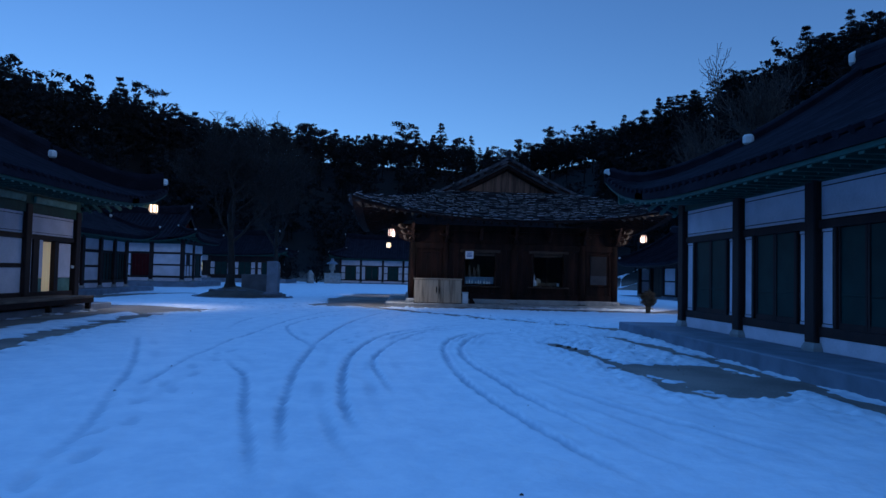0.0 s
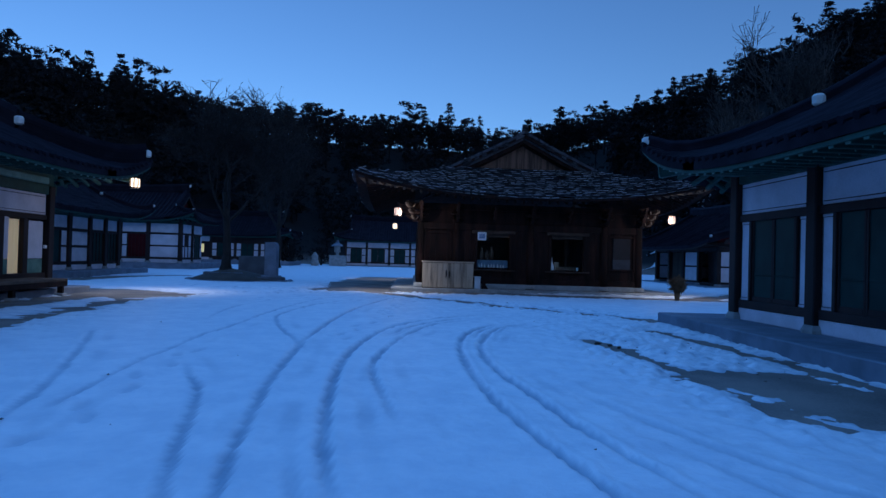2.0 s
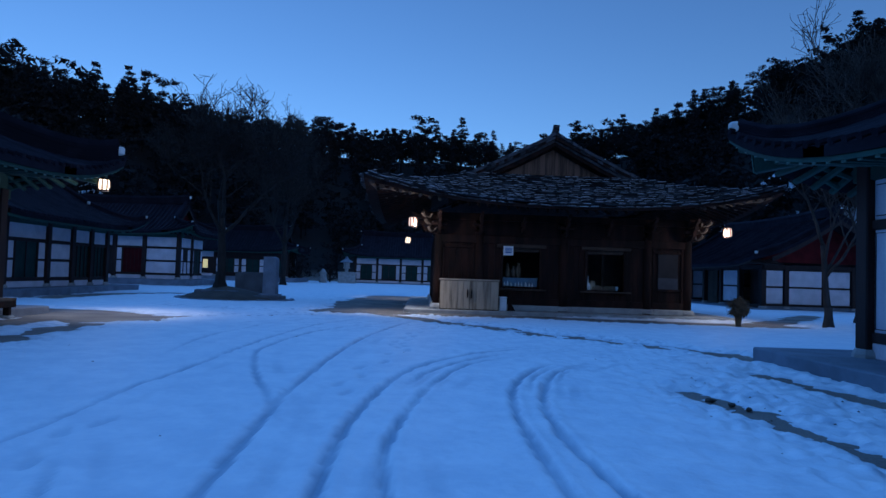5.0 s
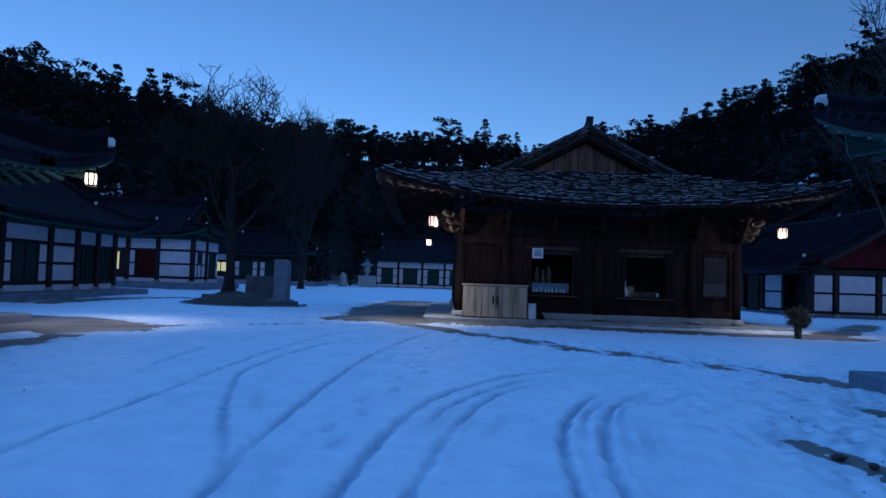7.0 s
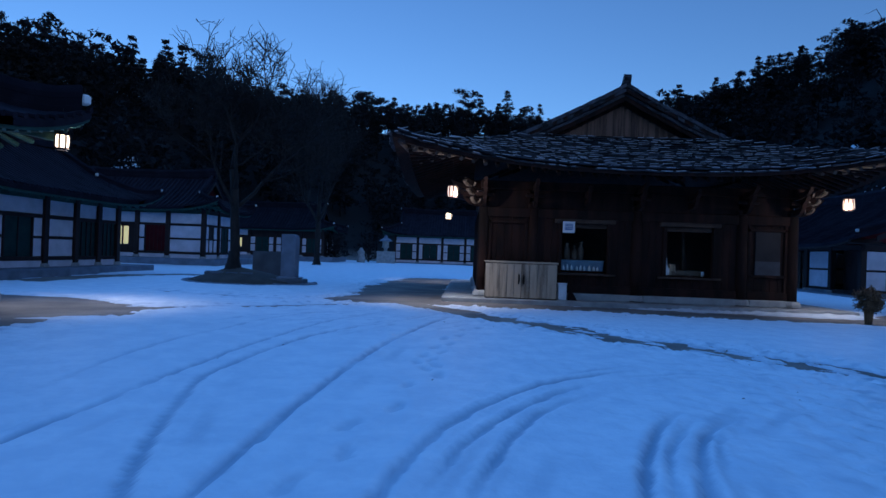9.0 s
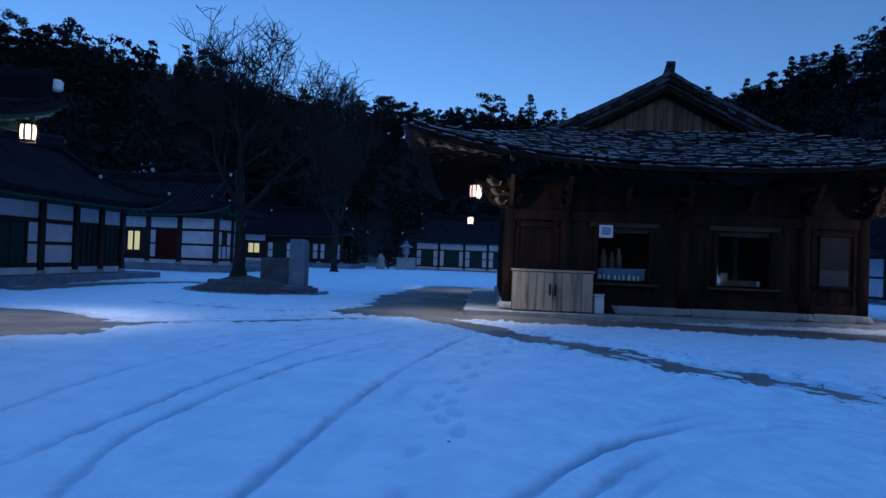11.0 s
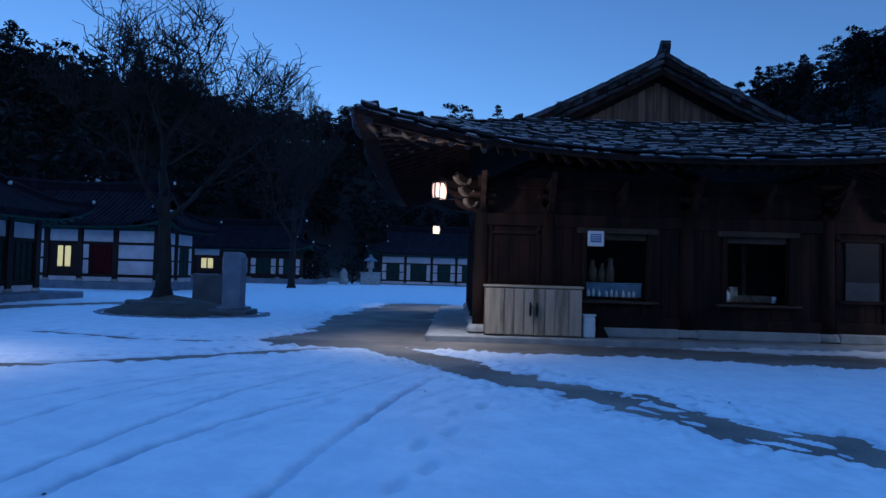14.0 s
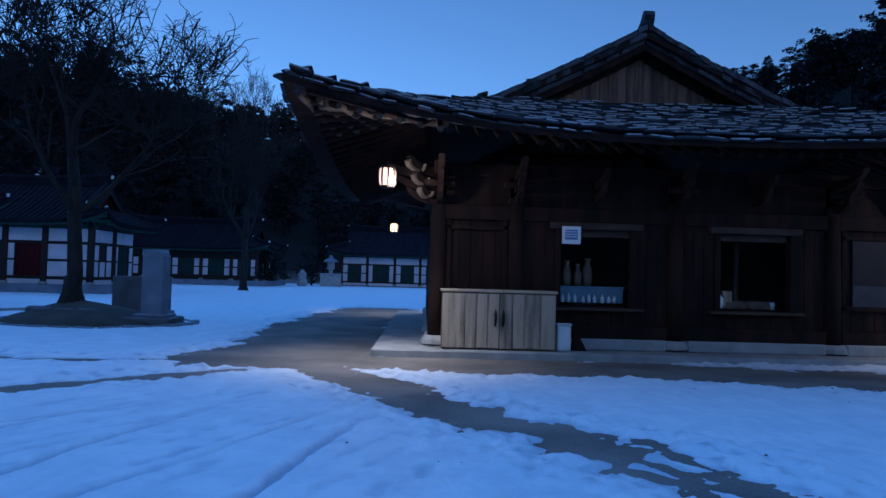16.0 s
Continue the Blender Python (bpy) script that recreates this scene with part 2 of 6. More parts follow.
def waves(x, y, seed, size):
    """Cheap smooth noise, about -1 to 1."""
    rng = np.random.RandomState(seed)
    out = np.zeros_like(x)
    for k in range(7):
        a, f, ph = rng.uniform(0, 6.283), rng.uniform(0.6, 1.9) * 6.283 / size, rng.uniform(0, 6.283)
        out += np.sin((x * np.cos(a) + y * np.sin(a)) * f + ph + 0.8 * np.sin((x * np.sin(a) - y * np.cos(a)) * f * 0.7 + ph * 2))
    return out / 4.0


HX, HY = -2.0, 8.0


def hill(az):
    """Foot distance, ridge distance and ridge height of the wooded hills by direction in degrees from +y, clockwise."""
    az = np.asarray(az, float)
    foot = np.interp(az, [-180, -90, -40, -25, -8, 8, 25, 40, 90, 180], [60, 55, 64, 72, 92, 96, 72, 60, 55, 60])
    ridge = np.interp(az, [-180, -90, -40, -25, -8, 8, 25, 40, 90, 180], [110, 115, 112, 118, 145, 150, 120, 108, 110, 110])
    high = np.interp(az, [-180, -90, -45, -33, -24, -12, -4, 4, 9, 15, 22, 32, 45, 90, 180], [14, 20, 25.6, 24.3, 23.9, 26.0, 27.2, 26.3, 25.5, 25.7, 27.5, 32.2, 36.0, 26, 14])
    return foot, ridge, high


def hill_z(x, y):
    dx, dy = x - HX, y - HY
    r, az = np.hypot(dx, dy), np.degrees(np.arctan2(dx, dy))
    foot, ridge, high = hill(az)
    s = np.clip((r - foot) / (ridge - foot), 0, 1)
    return high * (0.35 * s + 0.65 * s * s * (3 - 2 * s)) + smooth(0, 0.25, s) * waves(x, y, 5, 35.0) * 1.2


def polar_sheet(name, radii, steps, material):
    az = np.linspace(-math.pi, math.pi, steps, endpoint=False)
    rr, aa = np.meshgrid(radii, az, indexing="ij")
    x, y = HX + rr * np.sin(aa), HY + rr * np.cos(aa)
    z = hill_z(x, y)
    vs = np.stack([x, y, z], -1).reshape(-1, 3)
    me = bpy.data.meshes.new(name)
    fs = []
    for i in range(len(radii) - 1):
        for k in range(steps):
            j = (k + 1) % steps
            fs.append((i * steps + k, (i + 1) * steps + k, (i + 1) * steps + j, i * steps + j))
    fs.append(tuple(range(steps)))
    me.from_pydata([tuple(p) for p in vs.tolist()], [], fs)
    bm = bmesh.new()
    bm.from_mesh(me)
    bmesh.ops.recalc_face_normals(bm, faces=bm.faces)
    if sum(f.normal.z for f in bm.faces) < 0:
        bmesh.ops.reverse_faces(bm, faces=bm.faces)
    bm.to_mesh(me)
    bm.free()
    me.polygons.foreach_set("use_smooth", [True] * len(me.polygons))
    me.materials.append(material)
    return me


def earth_material():
    """Sandy court earth that turns to dark forest floor where the land rises."""
    n, l = EARTH.node_tree.nodes, EARTH.node_tree.links
    p = n["Principled BSDF"]
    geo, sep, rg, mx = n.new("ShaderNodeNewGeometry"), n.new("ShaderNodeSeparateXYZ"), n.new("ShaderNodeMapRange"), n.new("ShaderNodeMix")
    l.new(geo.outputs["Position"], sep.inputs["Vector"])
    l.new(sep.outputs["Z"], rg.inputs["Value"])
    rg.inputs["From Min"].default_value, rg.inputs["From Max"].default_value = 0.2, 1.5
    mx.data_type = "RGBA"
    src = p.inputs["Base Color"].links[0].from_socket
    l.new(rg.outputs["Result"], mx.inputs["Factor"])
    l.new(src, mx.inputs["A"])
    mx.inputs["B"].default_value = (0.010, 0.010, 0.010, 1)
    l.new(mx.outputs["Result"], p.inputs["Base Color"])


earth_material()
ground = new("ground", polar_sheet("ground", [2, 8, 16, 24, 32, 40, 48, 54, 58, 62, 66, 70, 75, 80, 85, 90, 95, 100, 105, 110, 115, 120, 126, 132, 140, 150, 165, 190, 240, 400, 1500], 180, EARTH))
tagged(ground, "bare sandy courtyard earth rising to wooded hills", "ground", "", "structure")

# wheel tracks: half width, depth, places along the curve
TRACKS = []


def track(half, deep, *places):
    TRACKS.append((half, deep, list(places)))


track(0.095, 0.60, (-4.28, 4.3), (-4.41, 5.2), (-4.66, 6.3), (-5.1, 7.7), (-5.8, 10.0), (-7.4, 14.2))
track(0.085, 0.70, (-4.87, 7.4), (-5.1, 9.7), (-5.2, 11.7), (-5.24, 13.0), (-5.15, 15.1), (-5.15, 17.4), (-5.02, 19.7), (-4.6, 22.6), (-3.9, 24.6))
track(0.090, 0.75, (-2.79, 4.2), (-3.03, 5.2), (-3.48, 6.9), (-3.92, 8.75), (-4.31, 9.7), (-4.8, 10.9))
track(0.095, 0.75, (-3.3, 11.4), (-3.77, 12.9), (-4.04, 13.7), (-4.32, 14.6), (-4.70, 16.1), (-4.80, 16.9), (-4.76, 18.2), (-4.6, 19.6), (-4.15, 21.2), (-3.4, 22.9))
track(0.095, 0.80, (-2.72, 4.8), (-3.03, 6.4), (-3.22, 7.9), (-3.40, 9.6), (-3.55, 12.2), (-3.58, 14.0), (-3.48, 16.8), (-3.28, 19.5), (-2.8, 22.4), (-2.3, 24.3))
track(0.095, 0.90, (-2.23, 5.6), (-2.46, 6.7), (-2.62, 8.0), (-2.75, 9.8), (-2.77, 11.5), (-2.60, 13.3), (-2.23, 15.1), (-1.46, 16.7), (-0.5, 17.75), (0.4, 18.4))
track(0.075, 0.80, (-2.42, 13.1), (-2.25, 13.9), (-2.09, 14.6), (-1.83, 15.3), (-1.45, 16.1), (-1.0, 16.8), (-0.36, 17.5))
track(0.085, 0.85, (-1.98, 7.4), (-2.19, 8.8), (-2.35, 10.1), (-2.38, 11.1), (-2.2, 12.6), (-1.95, 14.0), (-1.58, 15.3), (-1.16, 16.15), (-0.55, 16.95))
track(0.090, 0.85, (-0.2, 4.4), (-0.6, 5.6), (-0.95, 7.4), (-1.14, 8.9), (-1.22, 10.5), (-1.18, 12.5), (-0.93, 14.1), (-0.42, 15.5), (0.12, 16.35))
track(0.065, 0.65, (-0.9, 13.2), (-0.69, 14.4), (-0.41, 15.1), (0.08, 16.05))
track(0.090, 0.85, (-0.07, 5.7), (-0.43, 7.1), (-0.70, 8.9), (-0.88, 10.5), (-0.92, 11.7), (-0.76, 13.2), (-0.34, 14.8), (0.14, 15.65), (0.76, 16.4))
track(0.065, 0.65, (-0.52, 13.7), (-0.34, 14.4), (-0.05, 15.2), (0.32, 15.85))
track(0.120, 0.38, (1.45, 4.6), (0.7, 6.3), (0.05, 8.1), (-0.35, 9.8))
track(0.110, 0.34, (0.9, 4.4), (0.35, 6.0), (-0.15, 7.9))
track(0.100, 0.36, (0.3, 4.5), (-0.10, 5.67), (-0.65, 8.06))
track(0.100, 0.40, (-2.85, 7.5), (-2.6, 6.3), (-2.39, 5.4), (-1.93, 4.3))
track(0.090, 0.45, (-5.95, 15.4), (-6.22, 17.9), (-6.12, 20.0), (-5.65, 22.8), (-4.7, 25.0))
track(0.100, 0.80, (-1.04, 17.3), (-0.75, 17.8), (-0.2, 18.3), (0.37, 18.65))
track(0.090, 0.75, (-0.6, 17.4), (0.18, 17.92), (0.85, 18.1), (1.7, 17.6))
track(0.080, 0.50, (-6.9, 21.0), (-5.9, 23.0), (-4.0, 25.2))
track(0.070, 0.45, (-5.6, 21.0), (-4.9, 23.0), (-3.4, 25.1))
track(0.070, 0.45, (-3.9, 21.5), (-3.3, 23.2), (-2.6, 24.6))
# bare strips in the snow: half width, edge softness, places
BARE = []


def bare(half, soft, *places):
    BARE.append((half, soft, list(places)))


bare(0.46, 0.30, (-3.4, 27.5), (-2.25, 25.6), (-1.1, 23.9), (-0.15, 22.85), (0.45, 21.9), (1.0, 21.2))
bare(0.40, 0.30, (0.5, 21.8), (1.4, 20.9), (2.6, 19.6), (3.9, 17.6))
bare(0.22, 0.25, (-9.6, 22.6), (-8.58, 23.9), (-7.39, 24.77), (-6.2, 25.67), (-4.6, 27.1))
bare(0.17, 0.25, (-10.8, 28.6), (-9.2, 28.1), (-8.1, 27.7), (-6.3, 27.9), (-5.0, 28.1))
bare(1.0, 0.40, (-5.0, 28.4), (-2.0, 28.35), (2.0, 28.15), (4.6, 27.55), (9.5, 27.3))
bare(1.55, 0.50, (-4.05, 28.9), (-4.2, 33.0), (-4.3, 37.5), (-3.6, 44.0))
bare(0.60, 0.40, (-11.4, 9.0), (-11.4, 18.5), (-11.2, 22.0))
bare(0.36, 0.40, (-8.7, 10.0), (-9.05, 13.5), (-9.5, 18.0), (-9.6, 21.0))
bare(1.65, 0.45, (-13.4, 24.0), (-11.8, 23.7), (-10.3, 22.8))
bare(0.16, 0.30, (-9.2, 23.3), (-8.2, 24.2), (-6.7, 25.1))
bare(0.13, 0.22, (1.22, 13.9), (1.36, 13.0), (1.5, 11.6), (1.6, 10.4), (1.55, 9.0), (1.8, 7.9))
bare(0.68, 0.35, (2.05, 10.3), (2.45, 9.5), (2.4, 8.6))
bare(0.34, 0.30, (2.7, 10.5), (3.05, 9.4), (2.75, 8.2))
bare(0.15, 0.30, (3.0, 15.7), (3.35, 13.0), (3.5, 10.0), (3.45, 7.8), (3.5, 5.0))
bare(0.80, 0.50, (-16.6, 31.0), (-16.2, 36.0), (-14.6, 39.0))
bare(0.60, 0.50, (9.5, 28.2), (12.0, 31.0), (15.8, 36.0))


def run(places, n=40):
    """A smooth line (Catmull-Rom) through places."""
    p = np.array([places[0], *places, places[-1]], float)
    out = []
    for i in range(len(places) - 1):
        a, b, c, d = p[i:i + 4]
        for t in np.linspace(0, 1, n, endpoint=False):
            out.append(0.5 * (2 * b + (c - a) * t + (2 * a - 5 * b + 4 * c - d) * t * t + (3 * b - a - 3 * c + d) * t ** 3))
    return np.array(out + [p[-1]])


def away(x, y, line):
    """Distance from every x, y to the line."""
    best = np.full(x.shape, 99.0)
    lo, hi = line.min(0) - 3, line.max(0) + 3
    near = (x > lo[0]) & (x < hi[0]) & (y > lo[1]) & (y < hi[1])
    px, py = x[near], y[near]
    d = np.full(px.shape, 99.0)
    for (ax, ay), (bx, by) in zip(line[:-1], line[1:]):
        vx, vy = bx - ax, by - ay
        t = np.clip(((px - ax) * vx + (py - ay) * vy) / (vx * vx + vy * vy + 1e-9), 0, 1)
        d = np.minimum(d, np.hypot(px - ax - t * vx, py - ay - t * vy))
    best[near] = d
    return best


def snow_sheet():
    xs = np.concatenate([np.arange(-46, -18, 0.9), np.arange(-18, -9, 0.22), np.arange(-9, -7, 0.09), np.arange(-7, 3.6, 0.037), np.arange(3.6, 6, 0.07), np.arange(6, 12, 0.22), np.arange(12, 46, 0.9)])
    ys = np.concatenate([np.arange(-14, 1.5, 0.5), np.arange(1.5, 26, 0.05), np.arange(26, 30, 0.07), np.arange(30, 46, 0.2), np.arange(46, 92, 0.8)])
    x, y = np.meshgrid(xs, ys, indexing="ij")
    rough = 0.12 * waves(x, y, 1, 1.6) + 0.07 * waves(x, y, 2, 0.55) + 0.05 * waves(x, y, 9, 0.25)
    mask = np.ones_like(x)
    edge = np.full_like(x, 9.0)
    for half, soft, places in BARE:
        d = away(x, y, run(places, 12)) - half + rough * (1.6 if half > 0.3 else 0.7)
        edge = np.minimum(edge, d)
        mask = np.minimum(mask, d / soft)
    # thin rags of snow left on the trodden path
    along, across = 0.55 * x - 0.83 * y, 0.83 * x + 0.55 * y
    rags = 1.1 * waves(along * 0.4, across, 21, 0.42) + 0.3 * waves(along * 0.4, across, 22, 0.18)
    where = np.exp(-(((x - 1.6) / 2.0) ** 2 + ((y - 20.6) / 2.6) ** 2) ** 2)
    mask = np.maximum(mask, np.clip(where * (rags - 0.50) * 1.3, -1, 0.24) + np.where(where > 0.15, 0, -1))
    mask = np.clip(mask, -0.8, 1)
    z = 0.055 * mask + 0.012 * waves(x, y, 3, 3.2) + 0.009 * waves(x, y, 4, 0.9) + 0.0055 * waves(x, y, 6, 0.36) + 0.0025 * waves(x, y, 26, 0.17)
    # the trodden, lumpy rim beside bare earth
    rim = np.exp(-((edge - 0.45) / 0.35) ** 2)
    z += rim * (0.026 * waves(x, y, 7, 0.5) + 0.018 * waves(x, y, 8, 0.22))
    packed = 0.55 * np.exp(-((edge - 0.25) / 0.28) ** 2) * np.clip(1.3 * waves(x, y, 17, 0.45) - 0.25, 0, 1)
    for half, deep, places in TRACKS:
        line = run(places, 14)
        d = away(x, y, line) + 0.015 * waves(x, y, 11, 0.4)
        # the fainter mark of the twin wheel beside it
        twin = np.abs(away(x, y, line + np.array([0.34, -0.1])) + 0.02 * waves(x, y, 15, 0.5))
        g2 = np.exp(-(twin / (half * 0.8)) ** 4) * np.clip(0.1 + 0.5 * waves(x, y, 16, 2.6), 0, 1)
        z -= 0.016 * deep * g2
        packed = np.maximum(packed, 0.55 * deep * g2)
        # the mark fades out towards both of its ends
        ends = np.minimum(np.hypot(x - line[0][0], y - line[0][1]), np.hypot(x - line[-1][0], y - line[-1][1]))
        deep = deep * smooth(0.0, 1.6, ends)
        g = np.exp(-(d / (half * 0.48)) ** 6)
        lip = np.exp(-((d - half * 1.05) / (half * 0.40)) ** 2)
        worn = np.clip(0.85 + 0.45 * waves(x, y, 12, 2.1), 0.3, 1)
        z += deep * (-0.040 * g * worn + 0.014 * lip)
        packed = np.maximum(packed, deep * g * worn)
    # footprints beside the wheel tracks
    rng = np.random.RandomState(4)
    for way, n in ([(-4.1, 4.0), (-4.6, 8.0), (-4.9, 12.0)], 13), ([(-3.05, 13.1), (-2.9, 15.0), (-2.45, 17.4), (-2.6, 18.2), (-2.45, 19.2), (-2.28, 20.8), (-1.8, 22.6)], 19):
        line = run(way, 20)
        for k in range(n):
            i = int((k + rng.uniform(-0.15, 0.15) + 0.3) / n * (len(line) - 2))
            d = line[i + 1] - line[i]
            d = d / np.hypot(*d)
            a = rng.uniform(-0.25, 0.25)
            d = np.array([d[0] * math.cos(a) - d[1] * math.sin(a), d[0] * math.sin(a) + d[1] * math.cos(a)])
            cx, cy = line[i] + np.array([-d[1], d[0]]) * (0.09 if k % 2 else -0.09)
            p, q = (x - cx) * d[0] + (y - cy) * d[1], -(x - cx) * d[1] + (y - cy) * d[0]
            q = q + 0.02 * waves(x, y, 31, 0.3)
            g = np.exp(-((p / 0.19) ** 2 + (q / 0.065) ** 2) ** 4)
            z -= 0.026 * g
            z += 0.010 * np.exp(-((p - 0.26) / 0.08) ** 2 - (q / 0.09) ** 2)
            packed = np.maximum(packed, 0.32 * g)
    # the snow worn into streaks where wheels and feet come together at the path
    worn_here = np.exp(-((x + 3.6) / 2.6) ** 2 - ((y - 23.6) / 2.6) ** 2)
    run_along, run_across = 0.5 * x + 0.87 * y, 0.87 * x - 0.5 * y
    streak = np.clip(0.9 * waves(run_along * 0.22, run_across, 41, 0.34) + 0.5 * waves(x, y, 42, 0.3) - 0.35, 0, 1)
    z -= 0.016 * worn_here * streak
    packed = np.maximum(packed, 0.55 * worn_here * streak)
    # small clods thrown up beside the path and the bare ground
    clod = np.clip(waves(x, y, 43, 0.16) + 0.6 * waves(x, y, 44, 0.42) - 1.05, 0, 1) * np.exp(-((edge - 0.5) / 0.6) ** 2)
    z += 0.035 * clod
    # scuffed ground towards the hall of the green doors
    scuff = np.exp(-(((x - 2.0) / 1.6) ** 2 + ((y - 14.5) / 6.0) ** 2))
    z += scuff * (0.020 * waves(x, y, 13, 0.40) + 0.012 * waves(x, y, 18, 0.18))
    packed = np.maximum(packed, 0.55 * scuff * np.clip(waves(x, y, 14, 0.7) + 0.6 * waves(x, y, 19, 0.25) - 0.35, 0, 1))
    packed = np.clip(np.maximum(packed, 0.5 * smooth(0.35, 0.0, mask)), 0, 1)
    outer = np.minimum.reduce([x - xs[0], xs[-1] - x, y - ys[0], ys[-1] - y])
    z = np.where(outer < 1.0, -0.1, z) + hill_z(x, y)
    a, b = x.shape
    i = np.arange(a * b).reshape(a, b)
    q = np.stack([i[:-1, :-1], i[1:, :-1], i[1:, 1:], i[:-1, 1:]], -1).reshape(-1, 4)
    low = z.reshape(-1)[q].max(1) > -0.02
    q = q[low]
    me = bpy.data.meshes.new("snow")
    me.vertices.add(a * b)
    me.vertices.foreach_set("co", np.stack([x, y, z], -1).astype(np.float32).ravel())
    me.loops.add(q.size)
    me.loops.foreach_set("vertex_index", q.astype(np.int32).ravel())
    me.polygons.add(len(q))
    me.polygons.foreach_set("loop_start", np.arange(0, q.size, 4, dtype=np.int32))
    me.update(calc_edges=True)
    me.polygons.foreach_set("use_smooth", np.ones(len(q), bool))
    at = me.attributes.new("packed", "FLOAT", "POINT")
    at.data.foreach_set("value", packed.astype(np.float32).ravel())
    me.materials.append(SNOW)
    return tagged(new("snow", me), "trodden snow with curved wheel tracks over the courtyard", "snow", "", "structure")


snow_sheet()


# ---- roofs ----
class Roof:
    """A hipped-and-gabled roof over -a..a along its ridge and -b..b across, with lifted corners; g: depth of the hipped ends (0: plain gable)."""

    def __init__(self, a, b, g, eave, rise, lift, sag=0.25, power=5, over=1.6, keep=None):
        self.over, self.keep = over, keep
        self.a, self.b, self.g, self.eave, self.rise, self.lift, self.sag, self.power = a, b, g, eave, rise, lift, sag, power

    def f(self, d):
        s = d / self.b
        return self.rise * ((1 - self.sag) * s + self.sag * s * s)

    def z(self, u, v, end=False):
        d = self.f(self.b - abs(v))
        if end:
            d = min(d, self.f(self.a - abs(u)))
        p, q = self.power, self.power if self.keep is None else self.keep
        if end and self.a - abs(u) < self.b - abs(v):
            k = (abs(u) / self.a) ** q * (abs(v) / self.b) ** p
        else:
            k = (abs(u) / self.a) ** p * (abs(v) / self.b) ** q
        return self.eave + d + self.lift * k

    def sheet(self, side, over):
        """Points of one piece: side 0 the middle, -1 and 1 the ends."""
        n = 28
        vs = [self.b * math.sin(t) for t in np.linspace(-math.pi / 2, math.pi / 2, n + 1)]
        if side == 0:
            r = self.a - self.g + over
            us = np.linspace(-r, r, 24)
        else:
            us = side * (self.a - self.g * np.linspace(0, 1, 12) ** 1.3 * 1.06)
        return [[(u, v, self.z(u, v, side != 0)) for v in vs] for u in us]

    def sheets(self, over):
        return [self.sheet(k, over) for k in ((0, -1, 1) if self.g else (0,))]


def sweep(shape, pts, profile):
    """A closed profile (across, up) carried along pts as one solid."""
    k, n = len(profile), len(pts)
    vs, fs = [], []
    pts = [Vector(p) for p in pts]
    for i, p in enumerate(pts):
        d = pts[min(i + 1, n - 1)] - pts[max(i - 1, 0)]
        side = Vector((-d.y, d.x, 0)).normalized()
        vs += [p + side * a + Vector((0, 0, b)) for a, b in profile]
    for i in range(n - 1):
        for j in range(k):
            q = (j + 1) % k
            fs.append((i * k + j, i * k + q, (i + 1) * k + q, (i + 1) * k + j))
    fs += [tuple(range(k)), tuple((n - 1) * k + j for j in range(k))[::-1]]
    return shape.add(vs, fs)


def ridge_line(shape, pts, w, h):
    """A stacked-tile ridge of width w and height h along pts."""
    prof = [(-w / 2, -0.08), (-w / 2, h * 0.32), (-w * 0.43, h * 0.34), (-w * 0.43, h * 0.66), (-w * 0.47, h * 0.68), (-w * 0.47, h * 0.9), (-w * 0.30, h * 1.08), (-w * 0.12, h * 1.22)]
    sweep(shape, pts, prof + [(-a, b) for a, b in prof[::-1]])


